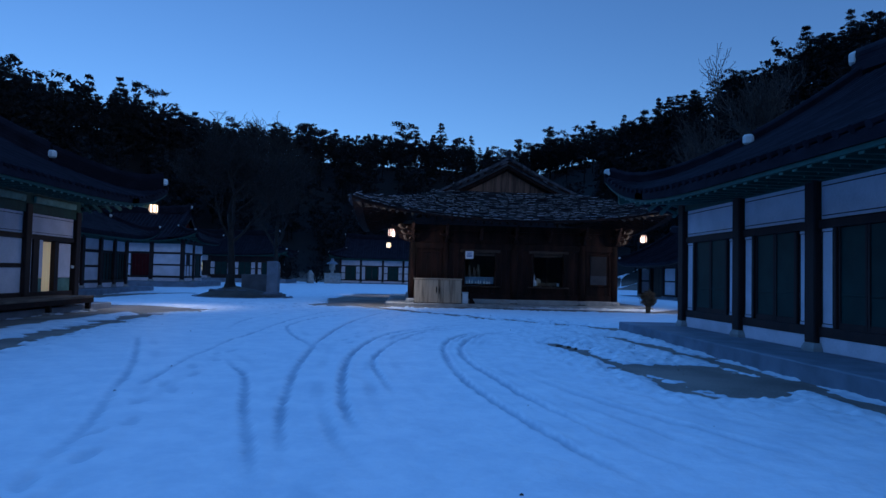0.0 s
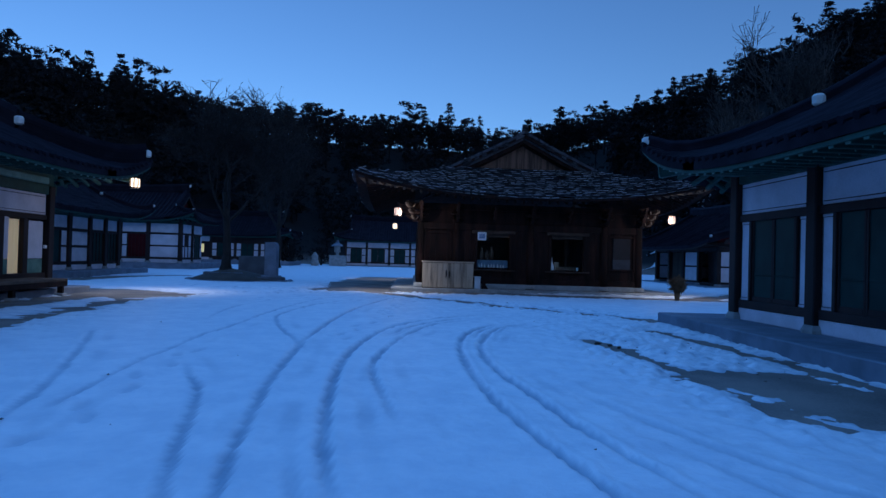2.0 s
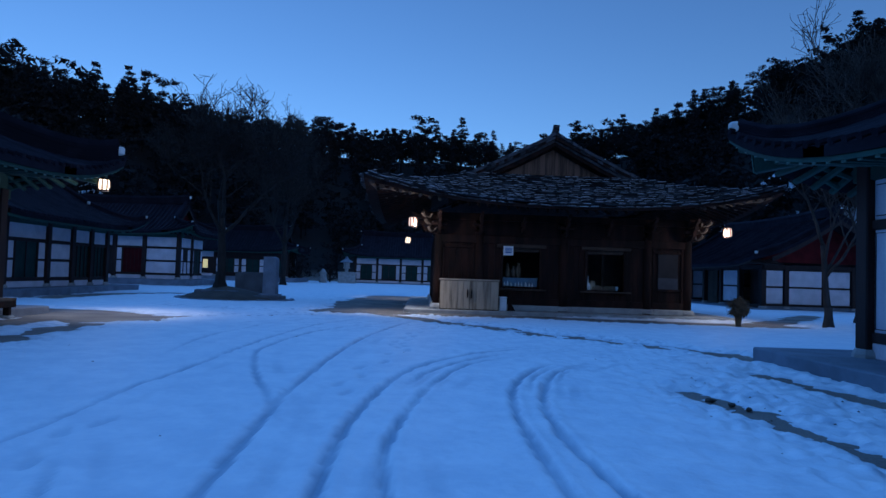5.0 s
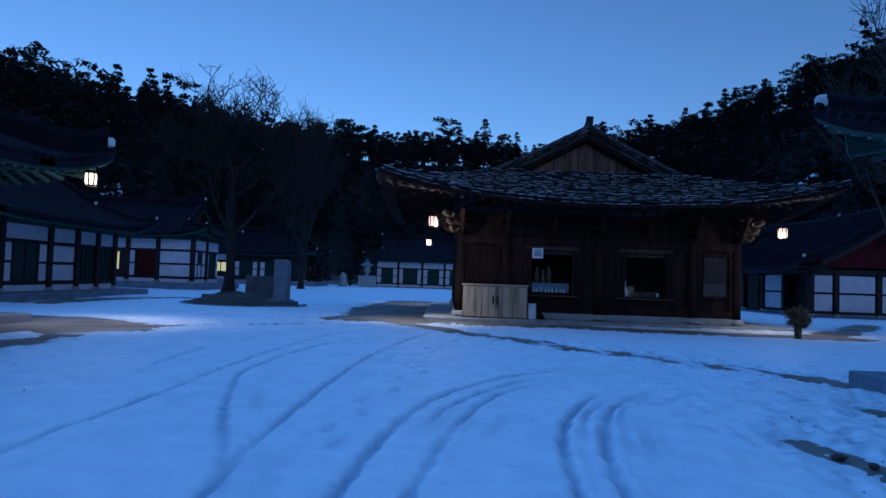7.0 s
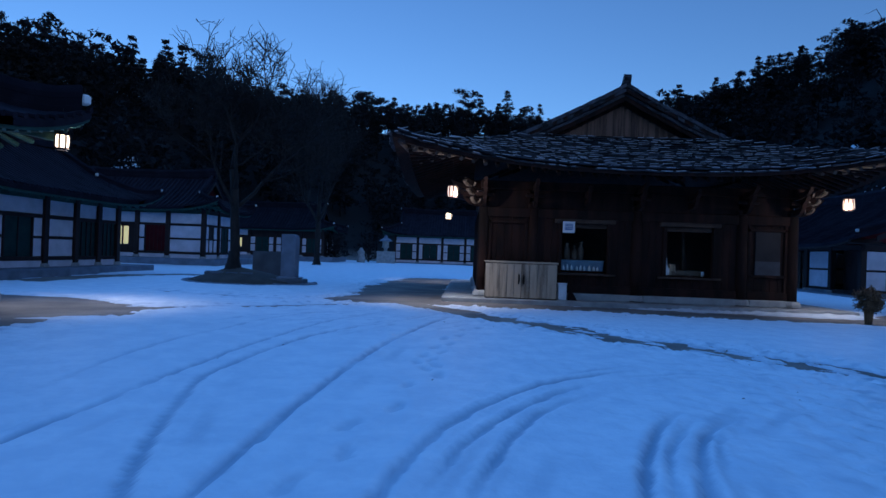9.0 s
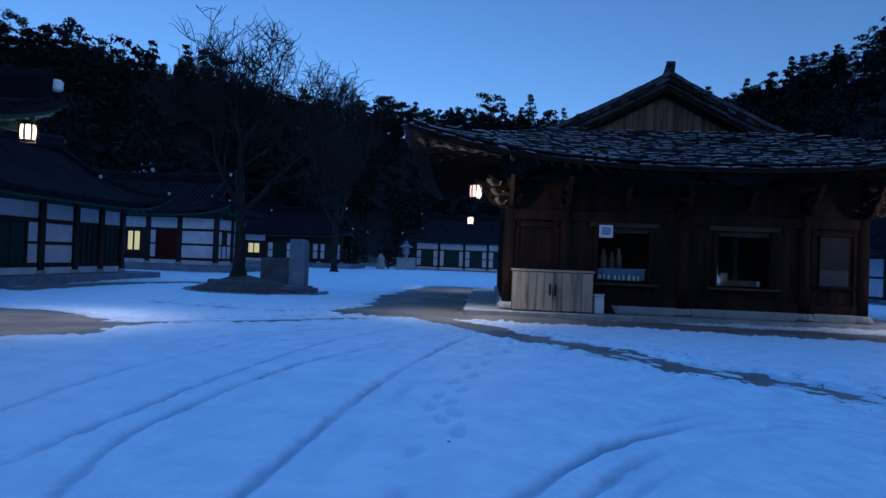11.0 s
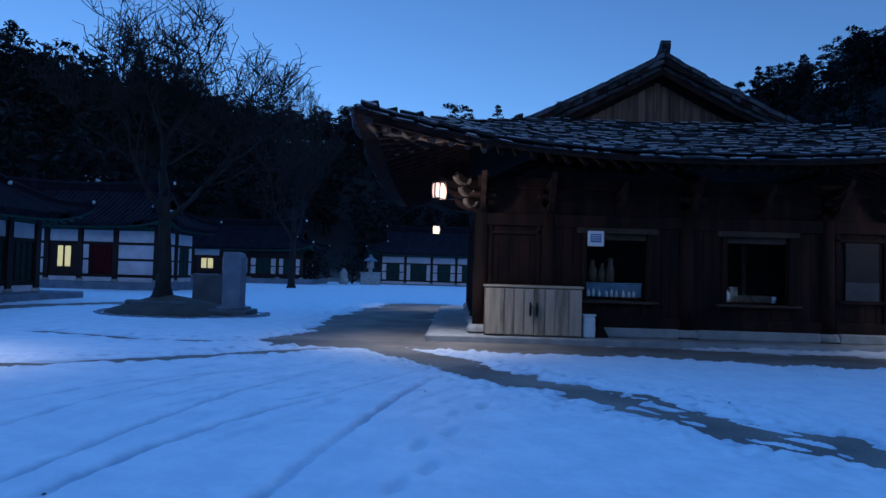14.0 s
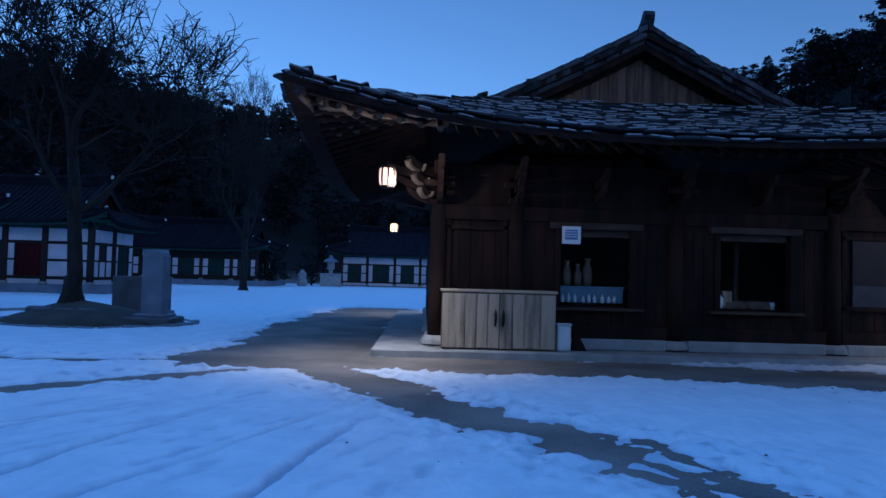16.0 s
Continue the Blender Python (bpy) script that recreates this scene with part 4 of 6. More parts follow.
def main_hall():
    t = thing("shingled_hall", MX, MY0, 0, 0, "old unpainted timber hall with wooden shingle roof", "temple hall")
    part("plinth", box(-MW / 2 - 1.18, -0.85, -0.05, MW / 2 + 1.55, MD + 1.2, PLINTH, c=0.025), GRANITE, t, "low granite plinth")
    posts = [-4.61, -3.11, 0.0, 3.11, 4.6]
    top = 2.85
    for x in posts:
        post(t, x, 0, PLINTH + 0.06, top, 0.165, OLDWOOD, True, True)
        post(t, x, MD, PLINTH + 0.06, top, 0.165, OLDWOOD, True, True)
    for y in (2.6, 5.2, 7.8):
        for x in (posts[0], posts[-1]):
            post(t, x, y, PLINTH + 0.06, top, 0.165, OLDWOOD, True, True)
    # footing stones along the front
    for a, b in ((-4.35, -3.3), (-2.9, -0.2), (0.2, 2.9), (3.3, 4.4)):
        part("footing_stone", box(a, -0.20, PLINTH - 0.01, b, 0.16, PLINTH + 0.21, c=0.03), GRANITE, t)
    lo, hi = PLINTH + 0.21, top
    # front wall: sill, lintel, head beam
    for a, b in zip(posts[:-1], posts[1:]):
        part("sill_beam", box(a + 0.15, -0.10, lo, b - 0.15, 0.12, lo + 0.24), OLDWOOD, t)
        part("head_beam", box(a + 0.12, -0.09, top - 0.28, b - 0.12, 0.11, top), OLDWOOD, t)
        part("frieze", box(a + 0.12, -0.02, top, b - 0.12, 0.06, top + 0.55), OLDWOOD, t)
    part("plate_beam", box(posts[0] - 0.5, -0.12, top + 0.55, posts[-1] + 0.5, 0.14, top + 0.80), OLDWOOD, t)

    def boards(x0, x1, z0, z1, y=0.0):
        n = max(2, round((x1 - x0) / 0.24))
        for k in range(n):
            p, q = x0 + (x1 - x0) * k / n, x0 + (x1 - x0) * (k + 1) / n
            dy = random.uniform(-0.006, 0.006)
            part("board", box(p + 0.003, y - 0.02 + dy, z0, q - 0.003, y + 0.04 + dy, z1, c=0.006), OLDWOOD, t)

    a0 = lo + 0.24
    for wx in (-1.56, 1.56):
        left, right = wx - 1.40, wx + 1.40
        w0, w1, z0, z1 = wx - 0.68, wx + 0.68, 1.02, 2.42
        boards(left, w0 - 0.11, a0, hi - 0.28)
        boards(w1 + 0.11, right, a0, hi - 0.28)
        boards(w0 - 0.11, w1 + 0.11, a0, z0 - 0.08)
        part("window_frame", box(w0 - 0.11, -0.09, z0 - 0.08, w0, 0.10, z1 + 0.02), OLDWOOD, t)
        part("window_frame", box(w1, -0.09, z0 - 0.08, w1 + 0.11, 0.10, z1 + 0.02), OLDWOOD, t)
        part("window_head", box(w0 - 0.22, -0.13, z1 + 0.02, w1 + 0.22, 0.10, z1 + 0.15), MIDWOOD, t)
        part("window_sill", box(w0 - 0.24, -0.20, z0 - 0.14, w1 + 0.24, 0.12, z0 - 0.08), MIDWOOD, t)
        pane = part("window_pane", box(w0, 0.05, z0 - 0.08, w1, 0.058, z1 + 0.02, c=0), GLASS, t)
        pane.visible_shadow = False
        part("sash_rail", box(w0, 0.03, z1 - 0.12, w1, 0.08, z1 + 0.02), MIDWOOD, t)
    for a, b in ((posts[0] + 0.16, posts[1] - 0.16), (posts[3] + 0.16, posts[4] - 0.16)):
        boards(a, b, a0, hi - 0.28, 0.02)
        for z in (1.0, 2.38):
            part("rail", box(a, -0.07, z, b, 0.0, z + 0.09), OLDWOOD, t)
        for x in (a, b - 0.09):
            part("stile", box(x, -0.07, a0, x + 0.09, 0.0, hi - 0.28), OLDWOOD, t)
    d = part("door", box(3.50, -0.045, 1.09, 4.24, 0.0, 2.38), mat_dim, t, "dim panel door with pale lower half")
    part("door_panel", box(3.50, -0.056, 1.09, 4.24, -0.047, 1.50), DIMPANEL, d)
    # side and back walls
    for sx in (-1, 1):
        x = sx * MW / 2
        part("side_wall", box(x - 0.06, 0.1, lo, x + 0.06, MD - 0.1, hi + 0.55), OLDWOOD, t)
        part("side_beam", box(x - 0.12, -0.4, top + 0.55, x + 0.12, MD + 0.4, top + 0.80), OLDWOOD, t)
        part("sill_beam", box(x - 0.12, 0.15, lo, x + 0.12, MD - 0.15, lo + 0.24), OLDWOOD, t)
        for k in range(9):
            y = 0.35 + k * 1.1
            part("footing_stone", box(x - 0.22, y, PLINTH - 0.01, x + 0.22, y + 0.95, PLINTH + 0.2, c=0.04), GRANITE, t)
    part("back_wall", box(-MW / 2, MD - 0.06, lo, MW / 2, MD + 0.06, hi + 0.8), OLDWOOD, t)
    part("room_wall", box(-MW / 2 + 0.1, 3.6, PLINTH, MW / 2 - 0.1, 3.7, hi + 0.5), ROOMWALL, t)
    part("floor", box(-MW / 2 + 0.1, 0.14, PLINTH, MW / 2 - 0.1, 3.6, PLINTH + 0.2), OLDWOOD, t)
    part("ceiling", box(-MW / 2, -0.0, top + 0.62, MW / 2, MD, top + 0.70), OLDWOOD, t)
    # bracket sets over the posts: stepped arms with turned-up ends
    arm = [(0, 0), (-0.35, 0.0), (-0.62, 0.06), (-0.80, 0.17), (-0.88, 0.30), (-0.76, 0.27), (-0.62, 0.20), (-0.40, 0.17), (0, 0.17)]
    for x in posts:
        for k, s in enumerate((0.75, 1.0, 1.2)):
            for turn in ((0,) if x not in (posts[0], posts[-1]) else (0, 90 if x < 0 else -90)):
                m = pose(x, 0.0, top + 0.02 + 0.24 * k, 0, 0, 90 - turn) @ Matrix.Diagonal((s, 1, 1, 1))
                part("bracket_arm", Shape().slab(arm, m, 0.11), OLDWOOD, t)
        if x in (posts[0], posts[-1]):
            # carved curls on the diagonal of the corner, lantern light painted into their paler tips
            turn = 45 if x < 0 else -45
            for k, s in enumerate((0.62, 0.80, 0.98)):
                m = pose(x, 0.0, top + 0.04 + 0.24 * k, 0, 0, 90 - turn) @ Matrix.Diagonal((s, 1, 1, 1))
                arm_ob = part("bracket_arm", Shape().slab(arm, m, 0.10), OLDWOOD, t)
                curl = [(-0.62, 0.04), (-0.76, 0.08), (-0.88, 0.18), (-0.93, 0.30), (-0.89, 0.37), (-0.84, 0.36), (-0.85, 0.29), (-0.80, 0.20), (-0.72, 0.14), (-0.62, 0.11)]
                part("carved_curl", Shape().slab(curl, m @ Matrix.Diagonal((1, 1, 0.62, 1)), 0.106), PALELITWOOD, arm_ob)
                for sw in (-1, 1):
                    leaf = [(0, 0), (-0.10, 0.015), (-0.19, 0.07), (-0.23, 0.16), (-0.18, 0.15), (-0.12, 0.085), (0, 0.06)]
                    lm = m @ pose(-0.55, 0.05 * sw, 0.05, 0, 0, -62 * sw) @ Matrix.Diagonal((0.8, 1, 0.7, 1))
                    part("carved_leaf", Shape().slab(leaf, lm, 0.05), PALELITWOOD, arm_ob)
        part("bracket_block", box(x - 0.17, -0.17, top, x + 0.17, 0.17, top + 0.16, c=0.03), OLDWOOD, t)
        part("bracket_block", box(x - 0.30, -0.5, top + 0.3, x + 0.30, -0.36, top + 0.42, c=0.03), OLDWOOD, t)
    for x in (-1.56, 1.56):
        for k, s in enumerate((0.75, 1.0)):
            m = pose(x, 0.0, top + 0.12 + 0.24 * k, 0, 0, 90) @ Matrix.Diagonal((s, 1, 1, 1))
            part("bracket_arm", Shape().slab(arm, m, 0.10), OLDWOOD, t)
    # roof; its ridge runs away from the court
    r = Roof(7.6, 7.1, 4.15, 3.80, 3.13, 0.84, sag=0.27, power=2.5, keep=0.8)
    rm = pose(-0.12, MD / 2 + 0.1, 0, 0, 0, 90)
    holder = None
    over = 0.45
    inner = r.a - r.g + over
    for k, top_pts in enumerate(r.sheets(over)):
        ob = part("roof", Shape().grid(top_pts, 0.12), OLDWOOD, (t, rm), "roof of weathered wooden shingles" if k == 0 else "")
        holder = holder or ob
    rng = random.Random(3)

    def normal(u, v, end):
        """Which way the roof faces at u, v."""
        u, v = max(-r.a + 0.06, min(r.a - 0.06, u)), max(-r.b + 0.06, min(r.b - 0.06, v))
        return (-(r.z(u + 0.05, v, end) - r.z(u - 0.05, v, end)) / 0.1, -(r.z(u, v + 0.05, end) - r.z(u, v - 0.05, end)) / 0.1, 1)

    def shingle(s, p, q, n_up, half, back):
        """One shingle from its lower edge centre p back up the slope to q."""
        p, q = Vector(p), Vector(q)
        d = (q - p).normalized()
        side = Vector(n_up).cross(d).normalized()
        up = d.cross(side).normalized()
        m = Matrix((( d.x, side.x, up.x, p.x), (d.y, side.y, up.y, p.y), (d.z, side.z, up.z, p.z), (0, 0, 0, 1)))
        m = m @ pose(0, 0, 0, rng.uniform(-5, 5), rng.uniform(7.0, 12.0), rng.uniform(-5, 5))
        lip, thick = -rng.uniform(0, 0.15), rng.uniform(0.020, 0.045)
        s.box(lip, -half, -0.004, back, half, thick, 0.008, m)
        # a thin pale strip of uneven width along the lower edge
        if rng.random() < 0.80:
            w0, w1 = -half * rng.uniform(0.5, 1.0), half * rng.uniform(0.5, 1.0)
            pale_edges.box(lip - 0.012, w0, thick - rng.uniform(0.008, 0.02), lip + rng.uniform(0.004, 0.022), w1, thick + 0.006, 0.004, m)

    count = 0
    far, pale_edges = Shape(), Shape()
    step = 0.27
    # hipped front end: rows up the slope
    for row in range(-1, 15):
        e = 0.02 + max(row, 0) * step
        drop = 0.10 if row < 0 else 0.0
        lim = r.b - e + 0.04 - 2.0 * drop
        v = -lim
        while v < lim:
            half = rng.uniform(0.13, 0.24)
            vv = v + half
            if vv > lim:
                break
            u0, u1 = -(r.a - e + (0.06 if row == 0 else 0)), -(r.a - e - 0.42)
            z0 = r.z(max(u0, -r.a), vv, True) + 0.075 - drop
            z1 = r.z(u1, vv, True) + 0.02 - drop
            s = Shape()
            shingle(s, (u0, vv, z0), (u1, vv, z1), normal(u0 + 0.1, vv, True), half - 0.006, 0.46)
            if row < 8 and count < 300:
                part("shingle", s, SHINGLE, holder)
                count += 1
            else:
                far.add(s.v, s.f)
            v += 2 * half
    # long side slopes
    for sgn in (-1, 1):
        for row in range(25):
            e = 0.02 + row * step
            u = -r.a + e + 0.15 if e < r.g else -inner
            u_end = r.a - e - 0.15 if e < r.g else inner
            while u < u_end:
                half = rng.uniform(0.14, 0.26)
                uu = u + half
                v0, v1 = sgn * (r.b - e + (0.06 if row == 0 else 0)), sgn * (r.b - e - 0.42)
                end = abs(uu) > inner
                z0, z1 = r.z(uu, min(abs(v0), r.b), end) + 0.075, r.z(uu, v1, end) + 0.02
                if e < 6.9 and abs(v1) > 0.05:
                    shingle(far, (uu, v0, z0), (uu, v1, z1), normal(uu, v0, end), half - 0.006, 0.46)
                u += 2 * half
    # shingles laid along the hips out to the tips of the corners
    for su in (-1, 1):
        for sv in (-1, 1):
            for k in range(19):
                e = 0.06 + 0.215 * k
                for lane in (-0.15, 0.0, 0.15):
                    ca, cb = r.a - e + lane * 0.7, r.b - e - lane * 0.7
                    z0 = r.z(min(ca, r.a), min(cb, r.b), True) + 0.005 + (0.02 if lane == 0 else 0)
                    z1 = r.z(ca - 0.36, cb - 0.36, True) - 0.01
                    shingle(far, (su * ca, sv * cb, z0), (su * (ca - 0.36), sv * (cb - 0.36), z1), (0, 0, 1), rng.uniform(0.07, 0.12), 0.5)
    part("shingle_field", far, SHINGLE, holder, kind="stuff")
    part("frayed_edge", pale_edges, PALEEDGE, holder, "pale lower edges of the shingles", kind="stuff")
    # ridge, verges and the upturned ridge end
    s = Shape()
    top_z = r.z(0, 0)
    for k in range(26):
        u = -inner - 0.05 + k * 0.36
        s.box(u, -0.22, top_z - 0.02, u + 0.40, 0.22, top_z + 0.10, 0.03, pose(0, 0, 0.01 * (k % 3)))
        s.box(u, -0.13, top_z + 0.08, u + 0.38, 0.13, top_z + 0.20, 0.04)
    part("ridge", s, SHINGLE, holder)
    m = pose(-inner - 0.04, 0, top_z + 0.10)
    part("ridge_finial", Shape().slab([(0.55, 0.0), (0.05, -0.04), (-0.06, 0.10), (-0.11, 0.24), (-0.07, 0.33), (0.03, 0.35), (0.12, 0.28), (0.22, 0.18), (0.40, 0.10)], m, 0.22), SHINGLE, holder, "dark upturned ridge end")
    for su in (-1, 1):
        for layer, (du, dz, th) in enumerate(((0.0, 0.06, 0.12), (0.05, -0.08, 0.12), (0.12, -0.20, 0.10))):
            s = Shape()
            n = 26
            for sgn in (-1, 1):
                for k in range(n):
                    v0, v1 = 0.02 + 4.3 * k / n, 0.02 + 4.3 * (k + 1) / n + 0.03
                    u = su * (inner + 0.02 - du)
                    z0, z1 = r.z(0, v0) + dz, r.z(0, v1) + dz
                    j = rng.uniform(-0.05, 0.05)
                    vs = [(u - su * 0.34, sgn * v0, z0), (u + j, sgn * v0, z0), (u + j, sgn * v1, z1), (u - su * 0.34, sgn * v1, z1)]
                    s.add(vs + [(x, y, z + th) for x, y, z in vs], [(0, 1, 2, 3), (4, 5, 6, 7), (0, 1, 5, 4), (1, 2, 6, 5), (2, 3, 7, 6), (3, 0, 4, 7)])
            part("verge_course", s, VERGE if layer < 2 else SHINGLE, holder, kind="stuff")
        # barge boards and the boarded gable
        s = Shape()
        sweep(s, [(su * (inner - 0.18), v, r.z(0, v) - 0.20) for v in np.linspace(-3.7, 3.7, 25)], [(-0.03, -0.15), (0.03, -0.15), (0.03, 0), (-0.03, 0)])
        part("barge_board", s, OLDWOOD, holder)
        s = Shape()
        sweep(s, [(su * (r.a - r.g - 0.06), v, r.z(0, v) - 0.24) for v in np.linspace(-3.1, 3.1, 21)], [(-0.03, -0.20), (0.03, -0.20), (0.03, 0), (-0.03, 0)])
        part("rake_board", s, OLDWOOD, holder)
        u = su * (r.a - r.g - 0.10)
        base = r.z(su * (r.a - r.g), 0, True) + 0.02
        for k in range(-14, 15):
            v = k * 0.20
            h = r.z(0, abs(v) + 0.1) - 0.34 - rng.uniform(0, 0.04)
            if h > base + 0.08:
                part("gable_board", box(u - 0.02 + 0.008 * (k % 2), v - 0.096, base - 0.3, u + 0.02 + 0.008 * (k % 2), v + 0.096, h, c=0.006), GABLEWOOD, holder)
    # rafters and corner timbers
    joined = Shape()
    for k in range(42):
        v = -r.b + 0.2 + k * (2 * r.b - 0.4) / 41
        z0 = r.z(-r.a, v, True) - 0.20
        rf = Shape().tube([(-r.a + 0.38, v, z0 + 0.03), (-r.a + 2.3, v * 0.93 if abs(v) > 4.6 else v, min(r.z(-r.a + 2.3, v * 0.93, True) - 0.22, z0 + 0.85))], [0.055, 0.07], 8)
        # rafters towards the corners are coloured paler, as if lit by the lanterns
        part("rafter", rf, PALELITWOOD if abs(v) > 4.4 else OLDWOOD, (t, rm))
    for sgn in (-1, 1):
        for k in range(46):
            u = -r.a + 0.2 + k * (2 * r.a - 0.4) / 45
            z0 = r.z(u, sgn * r.b, True) - 0.20
            joined.tube([(u, sgn * (r.b - 0.38), z0 + 0.03), (u * 0.95, sgn * (r.b - 2.3), min(r.z(u * 0.95, r.b - 2.3, True) - 0.22, z0 + 0.85))], [0.055, 0.07], 6)
    part("rafter_row", joined, OLDWOOD, holder, kind="stuff")
    for su in (-1, 1):
        for sv in (-1, 1):
            p = (su * (r.a - 0.55), sv * (r.b - 0.55), r.z(r.a - 0.55, r.b - 0.55, True) - 0.30)
            q = (su * (r.a - 2.7), sv * (r.b - 2.7), r.z(r.a - 2.7, r.b - 2.7, True) - 0.42)
            d = Vector(q) - Vector(p)
            mm = Matrix.Translation(p) @ d.to_track_quat("X", "Z").to_matrix().to_4x4()
            # the same paler colour puts lantern light on the corner timbers
            part("corner_rafter", Shape().box(0, -0.10, -0.12, d.length, 0.10, 0.12, 0.02, mm), PALELITWOOD, (t, rm))
    return t


mat_dim = mat("dim_door_panel", (0.024, 0.021, 0.022), 0.7, (0.016, 0.014, 0.015), 2.0, 40.0, 0.2)
main_hall()


# ---- the other halls ----
hall("green_door_hall", 5.0, 16.2, -90, [("door", 2.75)] + [("door", 2.5)] * 5, [("plain", 2.5), ("plain", 2.6), ("plain", 2.5)], 7.6, "timber hall with green doors and white plaster panels", plinth=0.27, wall=3.1, eave=3.22, rise=3.1, over=1.6, hip=2.8, lift=1.0, near=True)
hall("lit_door_hall", -13.0, 8.4, 90, [("plain", 2.9), ("grid", 2.9), ("plain", 2.9), ("plain", 2.9), ("litdoor", 2.9)], [("plain", 2.3), ("plain", 2.3), ("plain", 2.3)], 6.9, "timber hall with a lit open doorway", plinth=0.2, wall=2.95, eave=3.47, rise=2.9, over=2.6, hip=2.8, lift=0.75, near=True, front_step=0.9, crest=0.5, over_end=1.1)
hall("plaster_hall", -18.5, 28.9, 90, [("door", 3.0), ("window", 3.0), ("plain", 2.0), ("dark", 1.7), ("dark", 1.6)], [("plain", 2.6), ("plain", 2.6)], 5.2, "white plastered timber hall with dark posts", plinth=0.3, wall=2.9, eave=3.15, rise=2.3, over=1.5, hip=2.3, lift=0.75)
hall("red_door_hall", -29.5, 51.4, 0, [("plain", 2.2), ("plain", 2.2), ("lit", 1.9), ("red", 2.0), ("plain", 2.3)], [("grid", 2.4), ("window", 2.4)], 4.8, "white plastered timber hall with a red door", plinth=0.45, wall=3.3, eave=3.6, rise=2.2, over=1.4, hip=2.0, lift=0.7)
hall("low_hall", -29.0, 75.0, 0, [("low_window", 2.6), ("lit", 2.6), ("low_window", 2.6), ("low_window", 2.6), ("low_window", 2.2)], [("low_window", 2.4), ("low_window", 2.4)], 4.8, "long low plastered hall under a tiled roof", plinth=0.5, wall=3.0, eave=3.2, rise=2.3, over=1.4, hip=2.0, lift=0.6)
hall("rear_hall", -10.3, 85.0, 0, [("window", 2.6), ("door", 2.8), ("window", 2.6), ("window", 2.6)], [("plain", 2.6), ("plain", 2.6)], 5.2, "plastered hall with paired dark windows", plinth=0.15, wall=3.0, eave=3.3, rise=2.6, over=1.5, hip=2.2, lift=0.6)
hall("gabled_hall", 16.7, 52.0, -90, [("open", 2.5), ("open", 2.5), ("two", 2.4), ("doorway", 2.6)], [("two", 1.3), ("two", 2.2), ("two", 1.6), ("two", 1.5)], 6.6, "plastered hall with a dark red boarded gable", plinth=0.08, wall=2.25, eave=2.55, rise=2.6, over=1.4, hip=0.0, lift=0.35, green=False)


# ---- trees ----
def branches(rng, start, direction, length, radius, level, out, spread, lean_up):
    """Tapering limbs that fork; out collects (points, radii, level)."""
    pts, rad = [Vector(start)], [radius]
    d = Vector(direction).normalized()
    n = 5 if level < 2 else (4 if level < 4 else 3)
    for k in range(n):
        wob = 0.22 if level else 0.10
        d = (d + Vector((rng.uniform(-wob, wob), rng.uniform(-wob, wob), rng.uniform(-wob, wob) + lean_up * (0.09 if level else 0)))).normalized()
        pts.append(pts[-1] + d * (length / n))
        rad.append(max(0.004, radius * (1 - (0.45 if level else 0.35) * (k + 1) / n)))
    out.append((pts, rad, level))
    if level >= 5:
        return
    kids = (4, 4, 4, 5, 4)[level]
    for k in range(kids):
        f = rng.uniform(0.45, 1.0) if k else 1.0
        i = min(n, max(1, round(f * n)))
        side = Vector((rng.uniform(-1, 1), rng.uniform(-1, 1), rng.uniform(-0.25, 0.75)))
        nd = (d * (1.0 if k == 0 else 0.55) + side.normalized() * spread * (0.55 if k == 0 else 1.0)).normalized()
        branches(rng, pts[i], nd, length * rng.uniform(0.58, 0.82), rad[i] * (0.78 if k == 0 else rng.uniform(0.45, 0.65)), level + 1, out, spread, lean_up)


